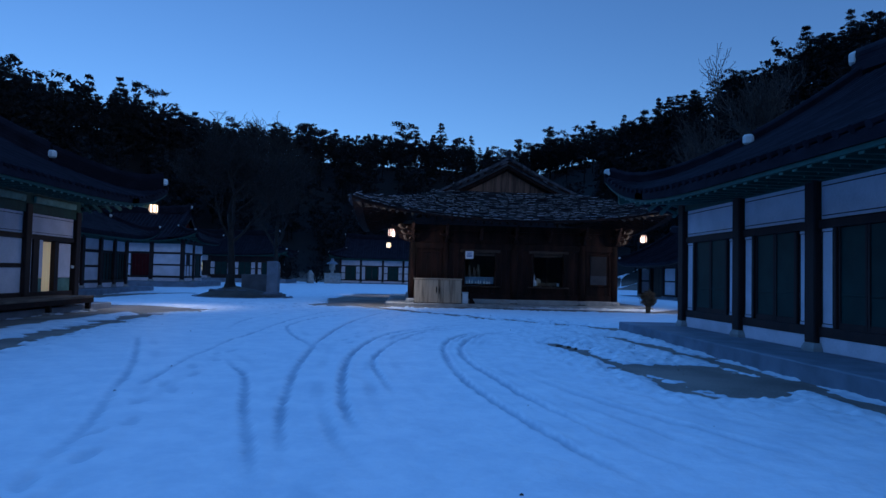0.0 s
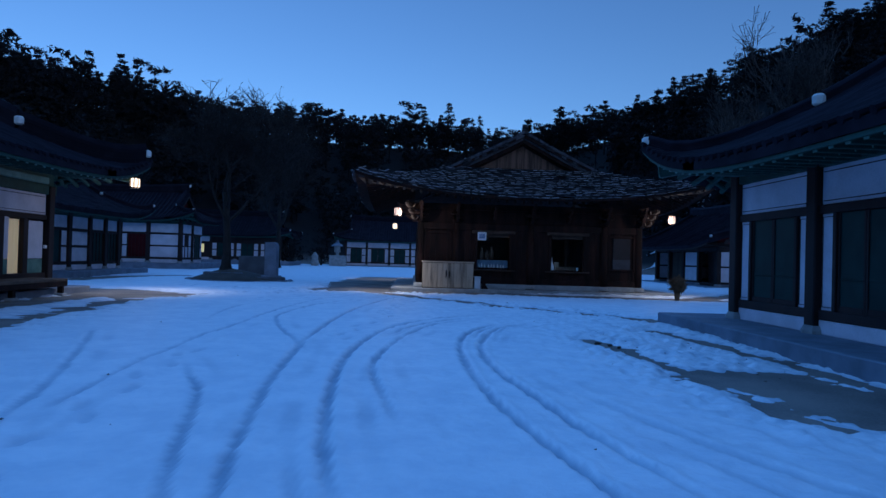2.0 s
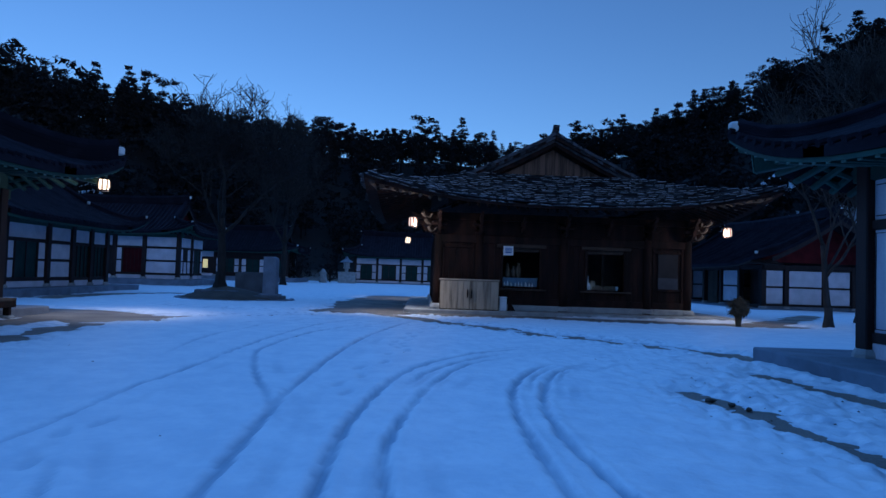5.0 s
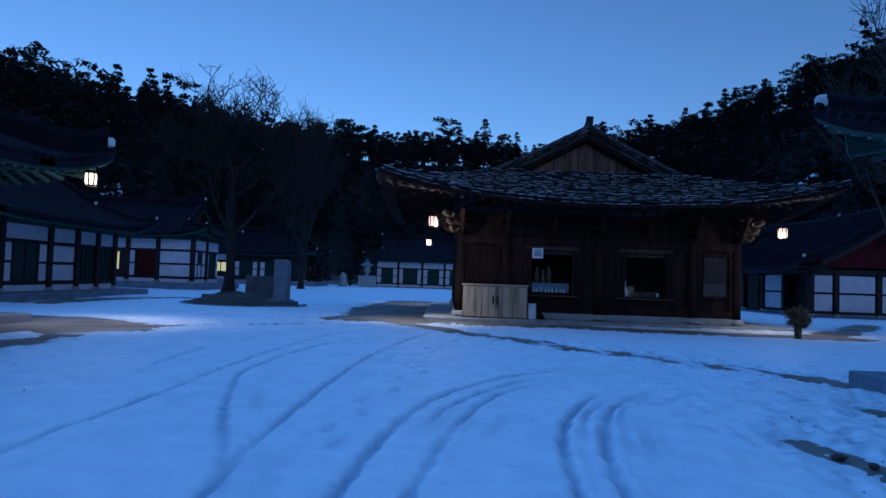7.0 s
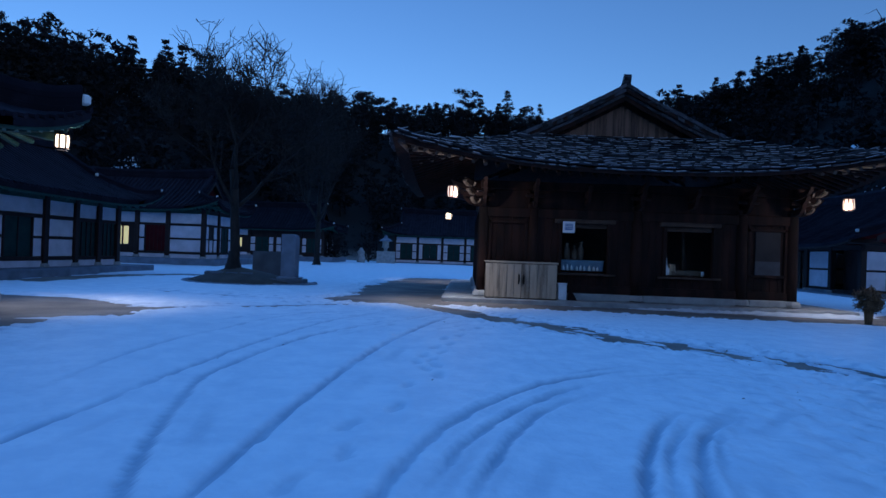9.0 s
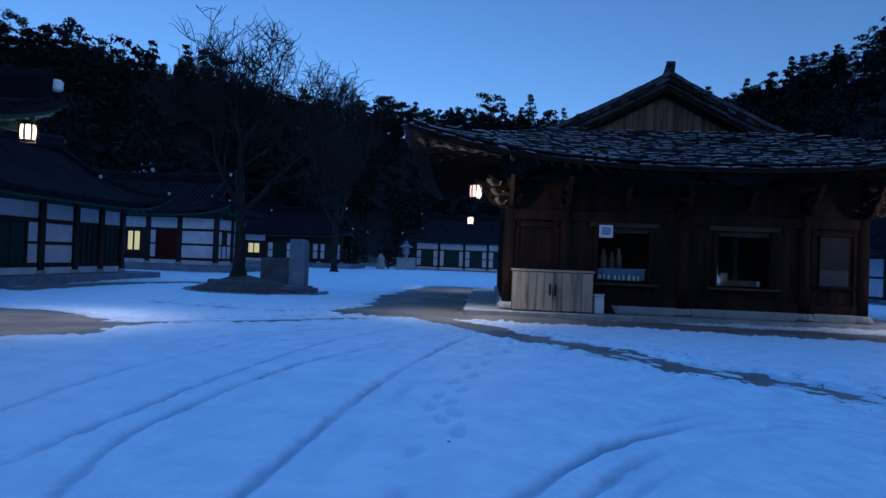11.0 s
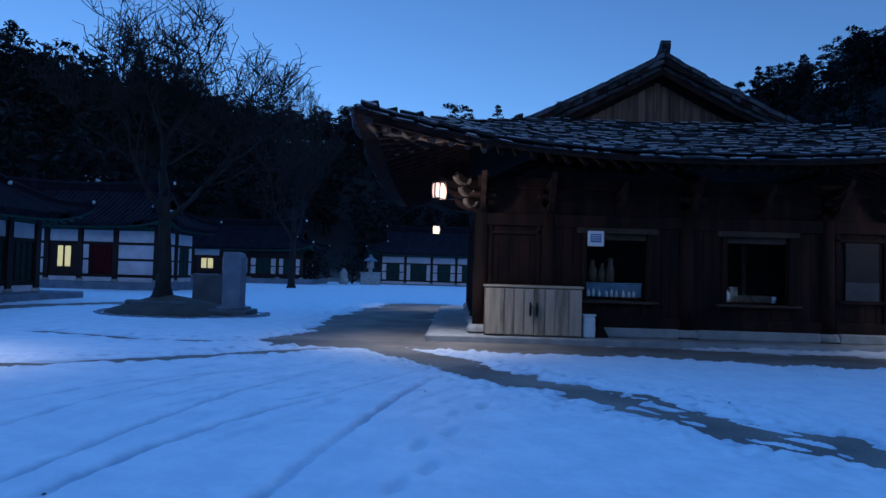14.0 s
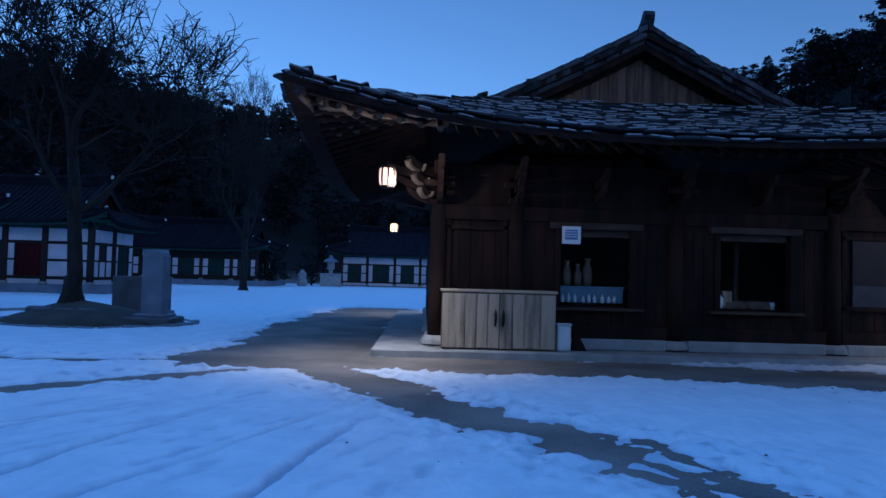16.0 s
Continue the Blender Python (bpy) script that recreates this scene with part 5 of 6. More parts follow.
def bare_tree(name, x, y, z, height, radius, seed, label, spread=0.8, first=0.32, lean=(0, 0, 1), bark=None, width=0.0, shift=0.0):
    """A leafless tree; width: how wide its crown is, shift: how far the crown leans over to +x."""
    bark = bark or BARK
    rng = random.Random(seed)
    t = thing(name, x, y, z, 0, label, "tree")
    out = []
    branches(rng, (0, 0, 0), lean, height * first, radius, 0, out, spread, 1.0)
    k = height / max(p.z for pts, _, _ in out for p in pts)
    kx = k
    if width:
        side = sorted(p.x for pts, _, level in out if level > 3 for p in pts)
        kx = width / (side[int(len(side) * 0.98)] - side[int(len(side) * 0.02)])
        mid = kx * (side[int(len(side) * 0.98)] + side[int(len(side) * 0.02)]) / 2
        shift -= mid
    out = [([Vector((p.x * kx + shift * (min(p.z * k / height, 1.0)) ** 1.2 if p.z > 0 else p.x * kx, p.y * kx, p.z * k)) for p in pts], rad, level) for pts, rad, level in out]
    flare = Shape().tube([(0, 0, -0.15), (0, 0, 0.05), (0, 0, 0.30), (0, 0, 0.7)], [radius * 2.1, radius * 1.6, radius * 1.15, radius * 0.96], 12)
    part("root_flare", flare, bark, t, smooth=True)
    trunk, twigs = Shape(), Shape()
    for pts, rad, level in out:
        if level == 0:
            trunk.tube(pts, rad, 12)
        elif level < 3:
            part("limb", Shape().tube(pts, rad, 7), bark, t, smooth=True)
        else:
            twigs.tube(pts, [max(r, 0.012) for r in rad], 3, False)
    # short crooked twigs that thicken the outer crown
    for pts, rad, level in out:
        if level >= 5 and radius > 0.15:
            for p in pts[1:]:
                if rng.random() < 0.6:
                    d = Vector((rng.uniform(-1, 1), rng.uniform(-1, 1), rng.uniform(-0.4, 1))).normalized()
                    q = p + d * rng.uniform(0.12, 0.3)
                    e = (d + Vector((rng.uniform(-0.8, 0.8), rng.uniform(-0.8, 0.8), rng.uniform(-0.5, 0.8)))).normalized()
                    twigs.tube([p, q, q + e * rng.uniform(0.1, 0.28)], [0.011, 0.009, 0.006], 3, False)
    part("trunk", trunk, bark, t, smooth=True)
    part("twig_crown", twigs, bark, t, "fine leafless twigs", kind="stuff")
    return t


bare_tree("bare_tree", -10.81, 34.3, 0.50, 8.4, 0.20, 12, "large leafless old tree on an edged mound", 0.85, 0.30, (0.06, 0, 1), width=5.3, shift=0.85)
bare_tree("bare_tree", -14.0, 62.0, 0.0, 16.2, 0.24, 5, "leafless tree in the snow behind the stele", 0.8, 0.33, (-0.05, 0, 1), width=5.0)
bare_tree("bare_tree", 11.2, 27.2, 0.0, 8.5, 0.12, 23, "slender leafless tree beside the green door hall", 0.55, 0.22, (-0.06, 0, 1), PALEBARK)
bare_tree("bare_tree", 14.5, 30.5, 0.0, 12.5, 0.16, 31, "tall leafless tree beyond the green door hall", 0.42, 0.26, (0.03, 0, 1), PALEBARK)


def pine_variant(seed, kind, fine):
    """Triangles of one evergreen about 1 high: irregular tufts round a trunk, of small needles sprays where fine."""
    rng = np.random.RandomState(seed)
    tris = []

    def tuft(c, rx, rz, n, size):
        if fine:
            n, size = round(n * 2.3), size * 0.72
        p = rng.normal(size=(n, 3))
        p /= np.linalg.norm(p, axis=1)[:, None]
        p *= rng.uniform(0.25, 1, (n, 1)) ** 0.5
        p = p * (rx, rx, rz) + c
        for q in p:
            tris.append(q + rng.normal(size=(3, 3)) * size)

    if kind == "spire":
        # whorls of drooping boughs, shorter towards the tip
        for k in range(12):
            f = k / 11
            h = 0.20 + 0.76 * f
            w = 0.20 * (1 - f) ** 0.85 + 0.014
            for j in range(6 if f < 0.7 else 3):
                a = rng.uniform(0, 6.28)
                reach = w * rng.uniform(0.55, 1.15)
                for q in (0.35, 0.7, 1.0):
                    tuft((math.cos(a) * reach * q, math.sin(a) * reach * q, h - 0.05 * q * reach / 0.2 + rng.uniform(-0.008, 0.008)), 0.036 * (1.2 - 0.4 * q), 0.017, 4, 0.019)
        tuft((0, 0, 0.97), 0.008, 0.03, 5, 0.012)
    else:
        # flat, ragged cushions of needles at the ends of crooked boughs
        for k in range(13):
            f = k / 12
            h = 0.22 + 0.72 * f
            w = (0.20 * math.sin(math.pi * min(1, 0.30 + 0.62 * (1 - f)))) * rng.uniform(0.5, 1.15)
            a = k * 2.4 + rng.uniform(-0.5, 0.5)
            for q in (0.35, 0.75, 1.05):
                tuft((math.cos(a) * w * q + rng.uniform(-0.02, 0.02), math.sin(a) * w * q + rng.uniform(-0.02, 0.02), h + 0.03 * q + rng.uniform(-0.01, 0.01)), rng.uniform(0.045, 0.075), rng.uniform(0.022, 0.042), 13, 0.021)
            r0 = 0.006
            tris.append(np.array([(0, 0, h - 0.04), (0, 0, h - 0.04 - r0), (math.cos(a) * w, math.sin(a) * w, h + 0.02)]))
    n = 5
    for i in range(n):
        a, b = 6.283 * i / n, 6.283 * (i + 1) / n
        r = 0.012
        tris.append(np.array([(r * math.cos(a), r * math.sin(a), -0.1), (r * math.cos(b), r * math.sin(b), -0.1), (0, 0, 0.95)]))
    return np.array(tris)


def forest():
    rng = np.random.RandomState(8)
    kinds = [[pine_variant(k, "spire" if k % 2 == 0 else "pine", fine) for k in range(8)] for fine in (False, True)]
    chunks = []
    placed = 0
    while placed < 1950:
        az = rng.uniform(-62, 62) if rng.rand() < 0.93 else rng.uniform(-180, 180)
        foot, ridge, high = hill(az)
        f = rng.beta(1.6, 1.0) * 1.06
        if rng.rand() < 0.52:
            f = rng.uniform(0.82, 1.04)
        r = foot + (ridge - foot) * f
        x, y = HX + r * math.sin(radians(az)), HY + r * math.cos(radians(az))
        z = float(hill_z(np.array([x]), np.array([y]))[0])
        k = rng.randint(8)
        h = rng.uniform(7.0, 11.5) * (0.58 if f > 0.80 else 1.0) * rng.choice([1, 1, 1, 0.8, 1.12])
        a = rng.uniform(0, 6.283)
        c, s = math.cos(a), math.sin(a)
        t = kinds[int(f > 0.72)][k] * (h * rng.uniform(1.0, 1.4), h * rng.uniform(1.0, 1.4), h)
        t = np.stack([t[..., 0] * c - t[..., 1] * s + x, t[..., 0] * s + t[..., 1] * c + y, t[..., 2] + z], -1)
        chunks.append(t.reshape(-1, 3))
        placed += 1
    v = np.concatenate(chunks).astype(np.float32)
    me = bpy.data.meshes.new("forest")
    n = len(v)
    me.vertices.add(n)
    me.vertices.foreach_set("co", v.ravel())
    me.loops.add(n)
    me.loops.foreach_set("vertex_index", np.arange(n, dtype=np.int32))
    me.polygons.add(n // 3)
    me.polygons.foreach_set("loop_start", np.arange(0, n, 3, dtype=np.int32))
    me.update(calc_edges=True)
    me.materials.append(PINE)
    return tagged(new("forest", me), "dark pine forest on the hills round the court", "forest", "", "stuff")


forest()


# ---- things in the court ----
def lantern(x, y, z, h, r, label, hang, paper, category="lantern"):
    """A hanging paper lantern with a wooden frame; hang: length of its cord."""
    t = thing("hanging_lantern", x, y, z, 0, label, category, "lanterns under the eaves")
    part("paper", Shape().lathe([(r * 0.80, -h / 2 + 0.02), (r * 0.93, -h * 0.3), (r * 0.96, 0), (r * 0.93, h * 0.3), (r * 0.80, h / 2 - 0.02)], n=16), paper, t, "glowing lantern paper", smooth=True)
    for k in range(8):
        a = 2 * math.pi * k / 8 + 0.2
        part("rib", Shape().tube([(r * f * math.cos(a), r * f * math.sin(a), zz) for f, zz in ((0.84, -h / 2), (0.97, -h * 0.3), (1.0, 0), (0.97, h * 0.3), (0.84, h / 2))], 0.017, 6), MIDWOOD, t)
    for zz in (-h / 2, h / 2):
        part("hoop", Shape().lathe([(r * 0.5, zz - 0.018), (r * 0.88, zz - 0.018), (r * 0.88, zz + 0.018), (r * 0.5, zz + 0.018)], n=16), OLDWOOD, t)
    part("cord", Shape().tube([(0, 0, h / 2), (0, 0, h / 2 + hang)], 0.008, 5), IRON, t)
    return t


lantern(-2.58, 28.72, 3.17, 0.34, 0.15, "round paper lantern glowing under the shingled eave", 0.75, PAPER)
lantern(8.50, 28.72, 3.17, 0.34, 0.15, "round paper lantern glowing under the shingled eave", 0.75, PAPER)
lantern(-3.05, 41.8, 3.18, 0.34, 0.15, "round paper lantern glowing under the rear eave", 0.75, PAPERFAR)
lantern(-10.66, 23.42, 3.45, 0.31, 0.155, "square-shouldered lantern glowing under the tiled eave", 0.55, PAPERFAR)


def lamp_light(x, y, z, power, size=0.1):
    d = bpy.data.lights.new("lantern_light", "SPOT")
    d.spot_size, d.spot_blend = radians(112), 0.9
    d.energy, d.color, d.shadow_soft_size = power, (1.0, 0.84, 0.62), size
    ob = new("lantern_light", d)
    ob.location = (x, y, z)


LAMP = 290.0
lamp_light(-2.75, 28.54, 2.88, LAMP)
lamp_light(8.67, 28.54, 2.88, LAMP * 0.5)
lamp_light(-3.22, 41.92, 2.88, LAMP * 0.6)
lamp_light(-10.42, 23.60, 3.05, LAMP * 0.85)


def lamp_glow(x, y, z, power):
    d = bpy.data.lights.new("lantern_glow", "POINT")
    d.energy, d.color, d.shadow_soft_size = power, (1.0, 0.80, 0.55), 0.08
    new("lantern_glow", d).location = (x, y, z)


lamp_glow(-2.42, 28.56, 3.05, 50.0)
lamp_glow(8.34, 28.56, 3.05, 36.0)
lamp_glow(-10.50, 23.70, 3.20, 24.0)


def cabinet():
    t = thing("board_cabinet", -0.49, 29.6, PLINTH, 0, "weathered wooden cabinet with two doors against the hall", "cabinet")
    w, dp, h = 1.05, 0.28, 1.10
    body = part("body", box(-w, -dp + 0.03, 0.0, w, dp, h - 0.05), PALELITWOOD, t)
    part("top", box(-w - 0.03, -dp - 0.02, h - 0.05, w + 0.03, dp + 0.02, h, c=0.012), PALEWOOD, t)
    for side, edges in ((-1, (-1.0, -0.60, -0.40, -0.20, 0.0)), (1, (0.0, 0.23, 0.44, 0.72, 1.0))):
        d = part("door", box(min(edges) * w + 0.012, -dp, 0.03, max(edges) * w - 0.012, -dp + 0.025, h - 0.07), PALEWOOD, t)
        for a, b in zip(edges[:-1], edges[1:]):
            part("board", box(a * w + 0.012 + 0.004, -dp - 0.024, 0.03 + random.uniform(0, 0.02), b * w - 0.012 - 0.004 + 0.012 * (b == 0), -dp, h - 0.075, c=0.005), PALEWOOD, d)
        part("handle", Shape().tube([(side * 0.075, -dp - 0.03, 0.74), (side * 0.07, -dp - 0.065, 0.66), (side * 0.07, -dp - 0.065, 0.52), (side * 0.075, -dp - 0.03, 0.44)], [0.014, 0.026, 0.026, 0.014], 8), IRON, d, "dark iron handle")
    return t


cabinet()


def board_sign(x, y, z, w, h):
    t = thing("notice", x, y, z, 0, "small white framed notice on the window", "notice")
    part("frame", box(-w / 2, -0.015, -h / 2, w / 2, 0.005, h / 2, c=0.004), WHITEPLASTIC, t)
    part("print", box(-w * 0.33, -0.021, -h * 0.25, w * 0.33, -0.0165, h * 0.30, c=0), SIGNBLUE, t)
    for k in range(3):
        part("text_line", box(-w * 0.3, -0.0255, h * (0.16 - 0.14 * k), w * 0.28, -0.0225, h * (0.21 - 0.14 * k), c=0), WHITEPLASTIC, t)


board_sign(0.92, 29.82, 2.32, 0.36, 0.34)


def bucket(x, y):
    t = thing("plastic_bin", x, y, PLINTH, 0, "pale plastic bin beside the cabinet", "bin")
    part("body", box(-0.13, -0.11, 0.0, 0.13, 0.11, 0.47, c=0.03), WHITEPLASTIC, t)
    part("rim", box(-0.145, -0.125, 0.47, 0.145, 0.125, 0.51, c=0.015), WHITEPLASTIC, t)


bucket(0.73, 29.5)
s = Shape().add([(0, -0.06, 0), (0.28, -0.06, 0), (0.05, -0.06, 0.42), (0, 0.06, 0), (0.28, 0.06, 0), (0.05, 0.06, 0.42)], [(0, 1, 2), (5, 4, 3), (0, 3, 4, 1), (1, 4, 5, 2), (2, 5, 3, 0)])
wedge = solo("timber_prop", s, OLDWOOD, "dark timber wedge leaning by the bin", "prop")
wedge.matrix_basis = pose(0.92, 29.62, PLINTH)


def shelf_goods():
    """What stands inside the two windows."""
    c = thing("counter", 1.42, 30.3, 0, 0, "pale counter inside the window", "counter")
    part("front", box(-0.66, -0.02, PLINTH + 0.2, 0.66, 0.05, 1.30), BLUECRATE, c)
    part("top", box(-0.68, -0.04, 1.30, 0.68, 0.40, 1.34), BLUECRATE, c)
    rng = random.Random(9)
    for k in range(9):
        x = 0.86 + 0.13 * k + rng.uniform(-0.02, 0.02)
        h = rng.uniform(0.13, 0.20)
        b = thing("bottle", x, 30.22, 1.02, 0, "pale plastic bottle on the window ledge", "bottle", "bottles in the window")
        part("body", Shape().lathe([(0.034, 0), (0.036, h * 0.6), (0.014, h * 0.82), (0.014, h)], n=9), WHITEPLASTIC, b, smooth=True)
        part("cap", Shape().lathe([(0.017, h), (0.017, h + 0.02)], n=8), BLUECRATE, b)
    led = solo("ledge", box(0.70, 30.12, 0.95, 2.12, 30.28, 1.02), OLDWOOD, "narrow timber ledge inside the window", "ledge")
    for x, h, w in ((0.98, 0.52, 0.20), (1.20, 0.44, 0.17), (1.40, 0.56, 0.20)):
        b = thing("tall_jar", x, 30.45, 1.34, 0, "dim tall jar standing on the counter", "jar", "jars on the counter")
        part("body", Shape().lathe([(w * 0.38, 0), (w * 0.5, h * 0.25), (w * 0.5, h * 0.6), (w * 0.26, h * 0.74), (w * 0.24, h * 0.9), (w * 0.34, h)], n=10), PALELITWOOD, b, smooth=True)
    solo("ledge", box(3.85, 30.12, 0.92, 5.24, 30.34, 0.98), OLDWOOD, "narrow timber ledge inside the window", "ledge")
    k = thing("kettle", 3.96, 30.22, 0.98, 0, "pale pot with a thin neck on the ledge", "pot")
    part("body", Shape().lathe([(0.08, 0), (0.11, 0.08), (0.10, 0.2), (0.03, 0.3), (0.025, 0.5), (0.04, 0.52)], n=12), WHITEPLASTIC, k, smooth=True)
    cup = thing("cup", 5.05, 30.22, 0.98, 0, "white paper cup on the ledge", "cup")
    part("body", Shape().lathe([(0.045, 0), (0.06, 0.14)], n=12), WHITEPLASTIC, cup, smooth=True)
    bx = thing("carton", 4.16, 30.30, 0.98, 0, "small pale card box on the ledge", "box")
    part("body", box(-0.09, -0.07, 0.0, 0.09, 0.07, 0.34, c=0.006), PALEWOOD, bx)
    part("flap", box(-0.092, -0.075, 0.34, 0.092, 0.0, 0.346, c=0.002), PALEWOOD, bx)
    ps = thing("room_post", 4.78, 31.2, PLINTH + 0.2, 0, "slim pale post inside the dim room", "post")
    part("shaft", box(-0.05, -0.05, 0.0, 0.05, 0.05, 2.6, c=0.01), PALELITWOOD, ps)
    for a, b in ((4.12, 4.52), (4.60, 5.0)):
        bx = thing("tray", (a + b) / 2, 30.24, 0.98, 0, "low dark wooden tray on the ledge", "tray", "trays on the ledge")
        part("base", box(-(b - a) / 2, -0.06, 0, (b - a) / 2, 0.08, 0.015, c=0.003), PALELITWOOD, bx)
        part("side", box(-(b - a) / 2, -0.06, 0.015, (b - a) / 2, -0.05, 0.13, c=0.003), PALELITWOOD, bx)
        part("side", box(-(b - a) / 2, 0.07, 0.015, (b - a) / 2, 0.08, 0.16, c=0.003), PALELITWOOD, bx)


shelf_goods()


def mound():
    t = thing("tree_mound", -10.15, 34.3, 0, 0, "low earth mound edged with stones round the tree", "mound")
    vs, fs = [], []
    n, rings = 44, 9
    rng = random.Random(2)
    for i in range(rings):
        f = i / (rings - 1)
        for k in range(n):
            a = 2 * math.pi * k / n
            rx, ry = 2.4 * f, 1.75 * f
            off = -0.6 * (1 - f)
            z = 0.56 * (1 - f ** 1.1) + 0.06 + rng.uniform(-0.012, 0.012) - (0.15 if i == rings - 1 else 0)
            vs.append((rx * math.cos(a) + off, ry * math.sin(a), z))
    for i in range(rings - 1):
        for k in range(n):
            j = (k + 1) % n
            fs.append((i * n + k, i * n + j, (i + 1) * n + j, (i + 1) * n + k))
    part("earth", Shape().add(vs, fs), SOIL, t, smooth=True)
    for k in range(28):
        a = 2 * math.pi * k / 28
        m = pose(2.4 * math.cos(a), 1.75 * math.sin(a), 0.01, rng.uniform(-4, 4), rng.uniform(-4, 4), math.degrees(math.atan2(1.75 * math.cos(a), -2.4 * math.sin(a))) + rng.uniform(-5, 5))
        part("edge_stone", Shape().box(-0.24, -0.09, -0.12, 0.24, 0.09, rng.uniform(0.06, 0.11), 0.03, m), STELE, t)
    for a, b in ((-1.0, -0.6), (-0.45, -0.65), (0.05, -0.6), (-1.4, -0.2)):
        part("flat_stone", Shape().box(a - 0.24, b - 0.14, 0.24, a + 0.24, b + 0.14, 0.43, 0.05), SLAB, t)


mound()


def stele():
    t = thing("stone_stele", -8.6, 34.0, 0, 0, "upright grey stone stele on a stepped base", "stele")
    part("base_step", box(-0.95, -0.6, -0.05, 0.58, 0.45, 0.25, c=0.03), SLAB, t)
    part("base", box(-0.42, -0.30, 0.24, 0.42, 0.34, 0.32, c=0.03), STELE, t)
    o = [(-0.29, 0.32), (0.29, 0.32), (0.29, 1.74), (0.24, 1.84), (0.12, 1.89), (-0.29, 1.89)]
    part("shaft", Shape().slab(o, pose(0, 0, 0, 0, 0, -14), 0.30), STELE, t)
    b = thing("stone_slab", -9.98, 36.5, 0, 0, "long low grey stone slab behind the stele", "stone slab")
    part("foot", box(-0.86, -0.25, 0.0, 0.86, 0.25, 0.24, c=0.02), STELE, b)
    part("slab", box(-0.78, -0.17, 0.24, 0.78, 0.17, 1.20, c=0.02), SLAB, b)


stele()


def dry_shrub():
    t = thing("dry_shrub", 8.05, 26.9, 0, 0, "round dry brown shrub beside the plinth", "shrub")
    rng = random.Random(6)
    stems, twigs = Shape(), Shape()
    for k in range(110):
        a, c, r = rng.uniform(0, 6.283), rng.uniform(-1, 1), 0.36 * rng.uniform(0.25, 1) ** 0.4
        w = r * math.sqrt(1 - c * c)
        tip = (w * math.cos(a), w * math.sin(a), 0.62 + 0.95 * r * c)
        mid = (0.35 * tip[0], 0.35 * tip[1], 0.16 + 0.42 * tip[2])
        stems.tube([(0.07 * math.cos(a), 0.07 * math.sin(a), -0.02), mid, tip], [0.009, 0.007, 0.004], 4, False)
        for j in range(16):
            f = rng.uniform(0.45, 1)
            p = Vector(mid).lerp(Vector(tip), f)
            d = Vector((rng.uniform(-1, 1), rng.uniform(-1, 1), rng.uniform(-0.6, 1))).normalized()
            q = p + d * rng.uniform(0.03, 0.09)
            twigs.tube([p, q], [0.005, 0.003], 3, False)
            s = d.cross(Vector((0.3, 0.5, 0.8))).normalized() * 0.02
            twigs.add([q - s, q + s, q + d * 0.05], [(0, 1, 2)])
    part("stem_cluster", stems, DRYLEAF, t)
    part("twig_cluster", twigs, DRYLEAF, t, kind="stuff")


dry_shrub()


def porch():
    t = thing("timber_porch", -12.35, 18.4, 0, 0, "long timber porch deck before the lit doorway", "porch")
    for k in range(3):
        part("deck_board", box(-0.55 + 0.36 * k, -4.5, 0.42, -0.55 + 0.36 * k + 0.35, 3.5, 0.49, c=0.01), PALELITWOOD, t)
    part("edge_beam", box(0.42, -4.5, 0.27, 0.52, 3.5, 0.42), OLDWOOD, t)
    for y in (-4.2, -1.6, 1.0, 3.3):
        part("leg", box(0.36, y - 0.06, 0.0, 0.50, y + 0.06, 0.28), OLDWOOD, t)
        part("foot_stone", box(0.30, y - 0.13, -0.02, 0.56, y + 0.13, 0.08, c=0.03), GRANITE, t)


porch()


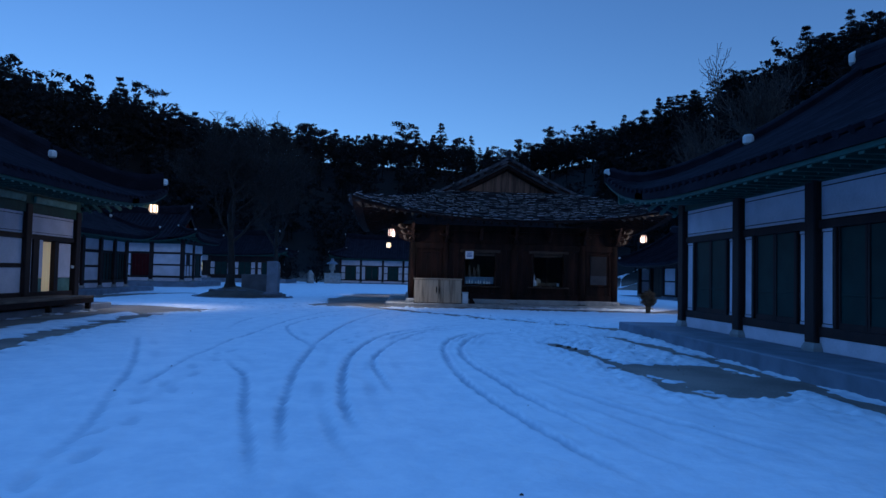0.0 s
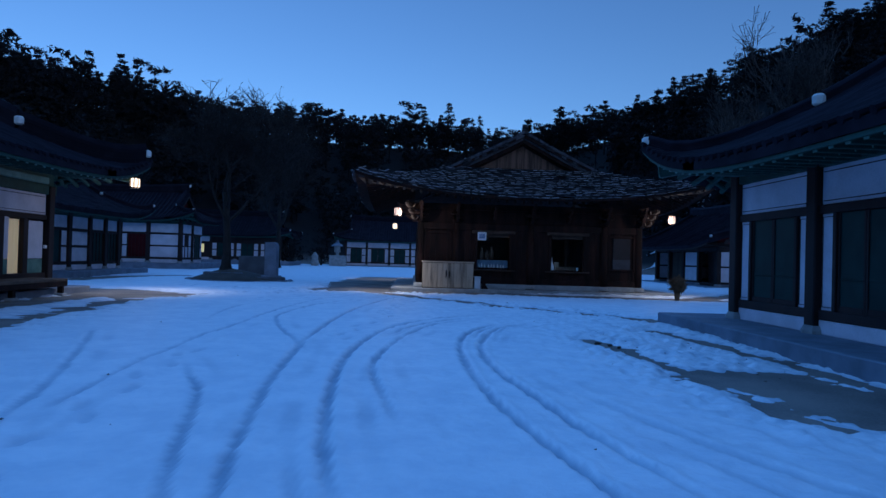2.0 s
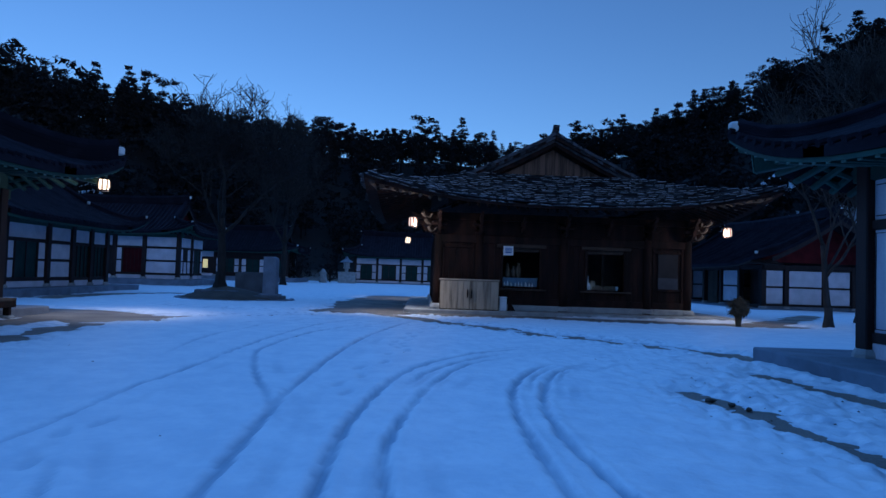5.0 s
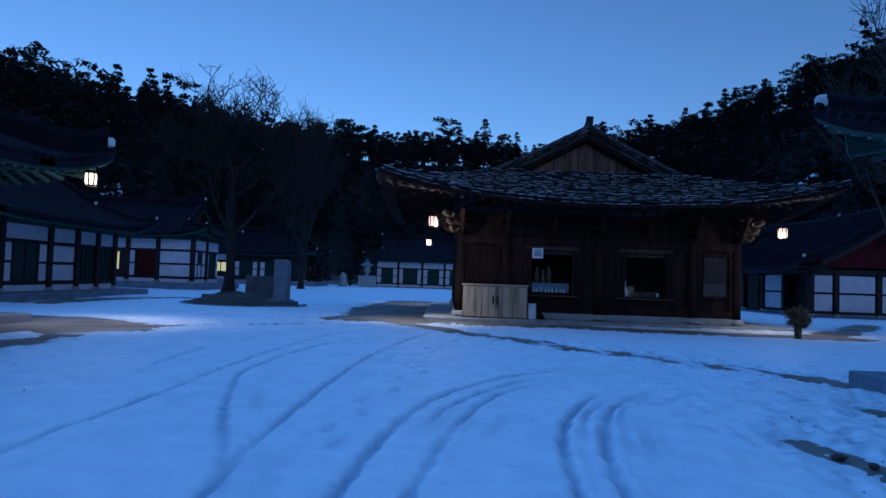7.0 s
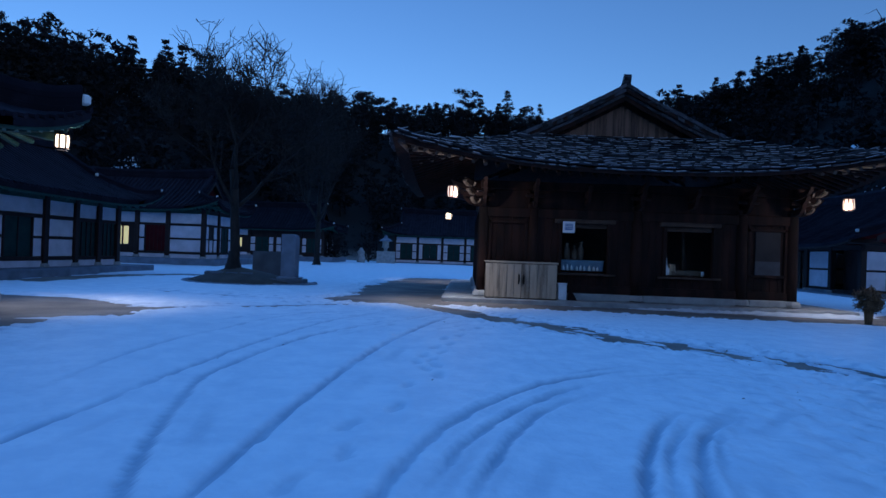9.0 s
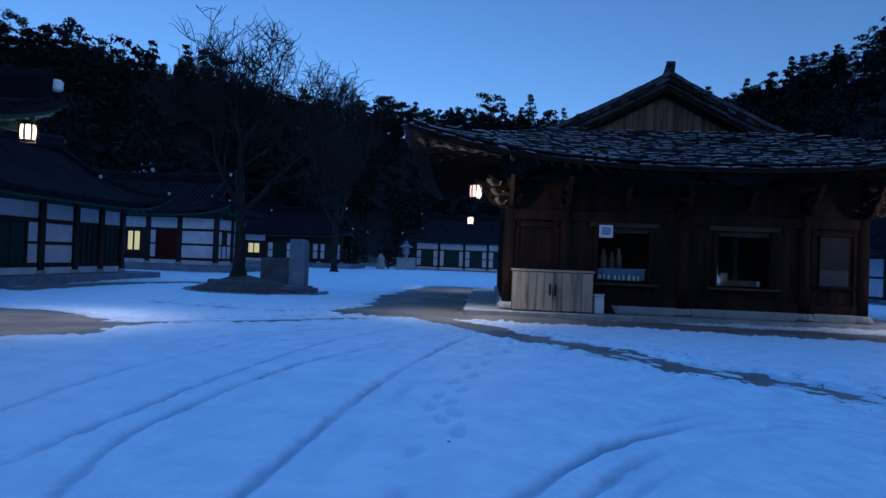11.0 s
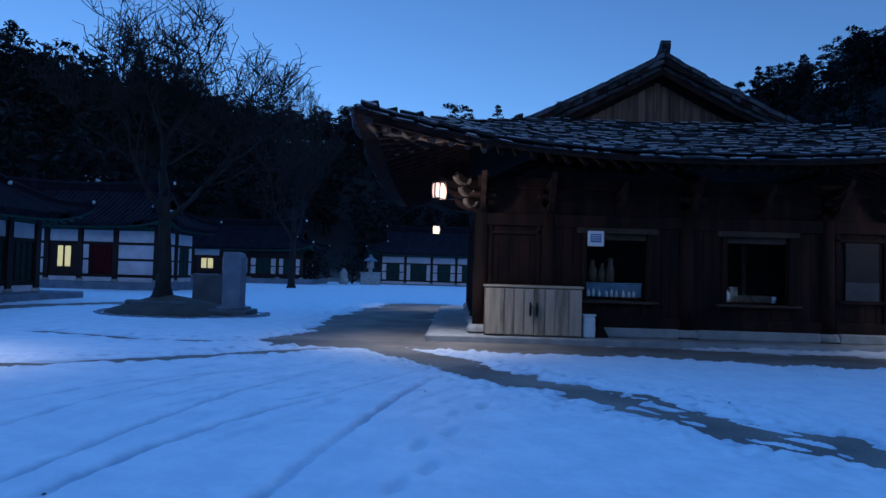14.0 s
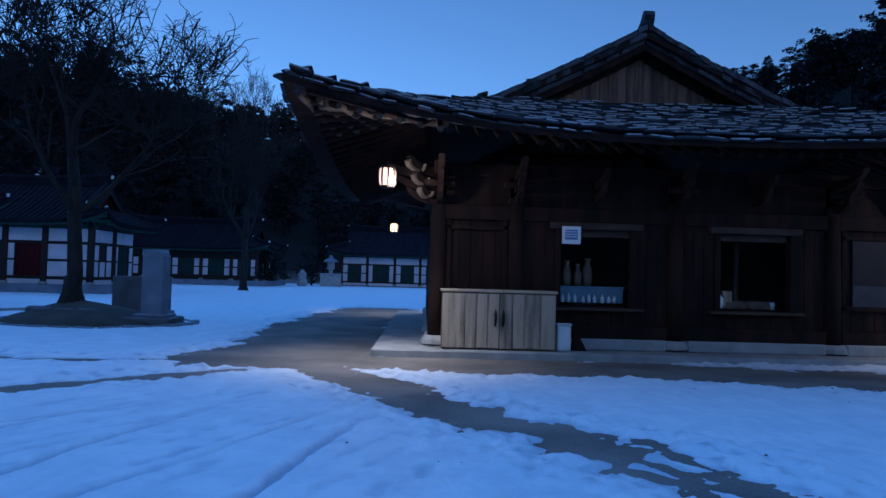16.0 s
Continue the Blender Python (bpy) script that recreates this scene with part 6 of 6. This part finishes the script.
def far_clutter():
    """Stones, a white lantern stone and spreading evergreens before the rear hall."""
    w = thing("stone_block", -10.7, 80.0, 0, 0, "low grey stone block before the rear hall", "stone block")
    part("block", box(-0.95, -0.4, -0.02, 0.95, 0.4, 1.15, c=0.06), GRANITE, w)
    part("cap", box(-1.0, -0.45, 1.15, 1.0, 0.45, 1.3, c=0.04), GRANITE, w)
    b = thing("stone_basin", -13.2, 79.0, 0, 0, "pale round stone post in the snow", "stone post")
    part("body", Shape().lathe([(0.42, 0), (0.46, 0.5), (0.34, 0.9), (0.42, 1.15), (0.22, 1.4), (0.10, 1.6)], n=12), GRANITE, b, smooth=True)
    k = thing("stone_lantern", -11.0, 82.0, 0, 0, "pale stone lantern behind the stone block", "stone lantern")
    part("base", Shape().lathe([(0.5, 0), (0.5, 0.25), (0.3, 0.35)], n=8), GRANITE, k)
    part("shaft", Shape().lathe([(0.2, 0.35), (0.16, 1.1), (0.22, 1.7)], n=8), GRANITE, k)
    part("fire_box", Shape().lathe([(0.42, 1.7), (0.36, 1.85), (0.34, 2.3), (0.4, 2.4)], n=8), GRANITE, k)
    part("roof", Shape().lathe([(0.72, 2.4), (0.66, 2.52), (0.22, 2.8), (0.12, 3.1)], n=8), STELE, k)
    rng = np.random.RandomState(21)
    for x, y, h, wd in ((-15.6, 77.0, 3.6, 2.3), (-17.6, 79.0, 3.0, 1.8), (-13.0, 83.0, 3.4, 1.7)):
        t = thing("spreading_pine", x, y, 0, 0, "low spreading dark evergreen in the snow", "shrub", "evergreens before the rear hall")
        s, tr = Shape(), Shape()
        for k in range(34):
            a, r, z = rng.uniform(0, 6.283), wd * math.sqrt(rng.uniform(0, 1)), h * rng.uniform(0.2, 1)
            r *= 1.15 - 0.7 * z / h
            c = np.array((r * math.cos(a), r * math.sin(a), z))
            tr.tube([(0, 0, z * 0.4), tuple(c)], [0.05, 0.02], 4, False)
            for j in range(16):
                q = c + rng.normal(size=3) * (0.34, 0.34, 0.14)
                s.add([tuple(q + rng.normal(size=3) * 0.11) for _ in range(3)], [(0, 1, 2)])
        tr.tube([(0, 0, -0.1), (0, 0, h * 0.5)], [0.12, 0.06], 8)
        part("trunk", tr, BARK, t)
        part("crown", s, PINE, t)


far_clutter()


def litter():
    """Dark bits of leaf and clod lying on the snow."""
    rng = random.Random(17)
    s = Shape()
    for k in range(90):
        x, y = rng.uniform(-8, 4), rng.uniform(3, 27)
        if rng.random() < 0.35:
            x, y = rng.gauss(2.0, 0.7), rng.uniform(9, 17)
        r = rng.uniform(0.006, 0.020)
        z = 0.058
        pts = [(x + r * rng.uniform(0.6, 1.3) * math.cos(a), y + r * rng.uniform(0.6, 1.6) * math.sin(a), z) for a in (0.3, 1.4, 2.6, 3.9, 5.2)]
        s.add(pts + [(x, y, z + r * 0.7)], [(0, 1, 5), (1, 2, 5), (2, 3, 5), (3, 4, 5), (4, 0, 5), (4, 3, 2, 1, 0)])
    solo("leaf_litter", s, SOIL, "scattered dark leaf bits lying on the snow", "litter", "", "stuff")
    # frozen clods at the edge of the bare ground
    for k, (x, y, r) in enumerate(((1.20, 13.35, 0.05), (1.33, 13.12, 0.045), (1.42, 12.90, 0.04), (2.6, 11.9, 0.035))):
        c = Shape()
        c.lathe([(r, -0.02), (r * 1.15, r * 0.15), (r * 0.8, r * 0.38), (r * 0.25, r * 0.46)], n=9)
        c.v = [(px * rng.uniform(0.7, 1.6), py * rng.uniform(0.5, 1.0), pz * rng.uniform(0.5, 1.3)) for px, py, pz in c.v]
        ob = solo("frozen_clod", c, SOIL, "dark frozen clod of earth in the snow", "clod", "clods in the snow")
        ob.matrix_basis = pose(x, y, 0.03, 0, 0, 40 * k)


litter()
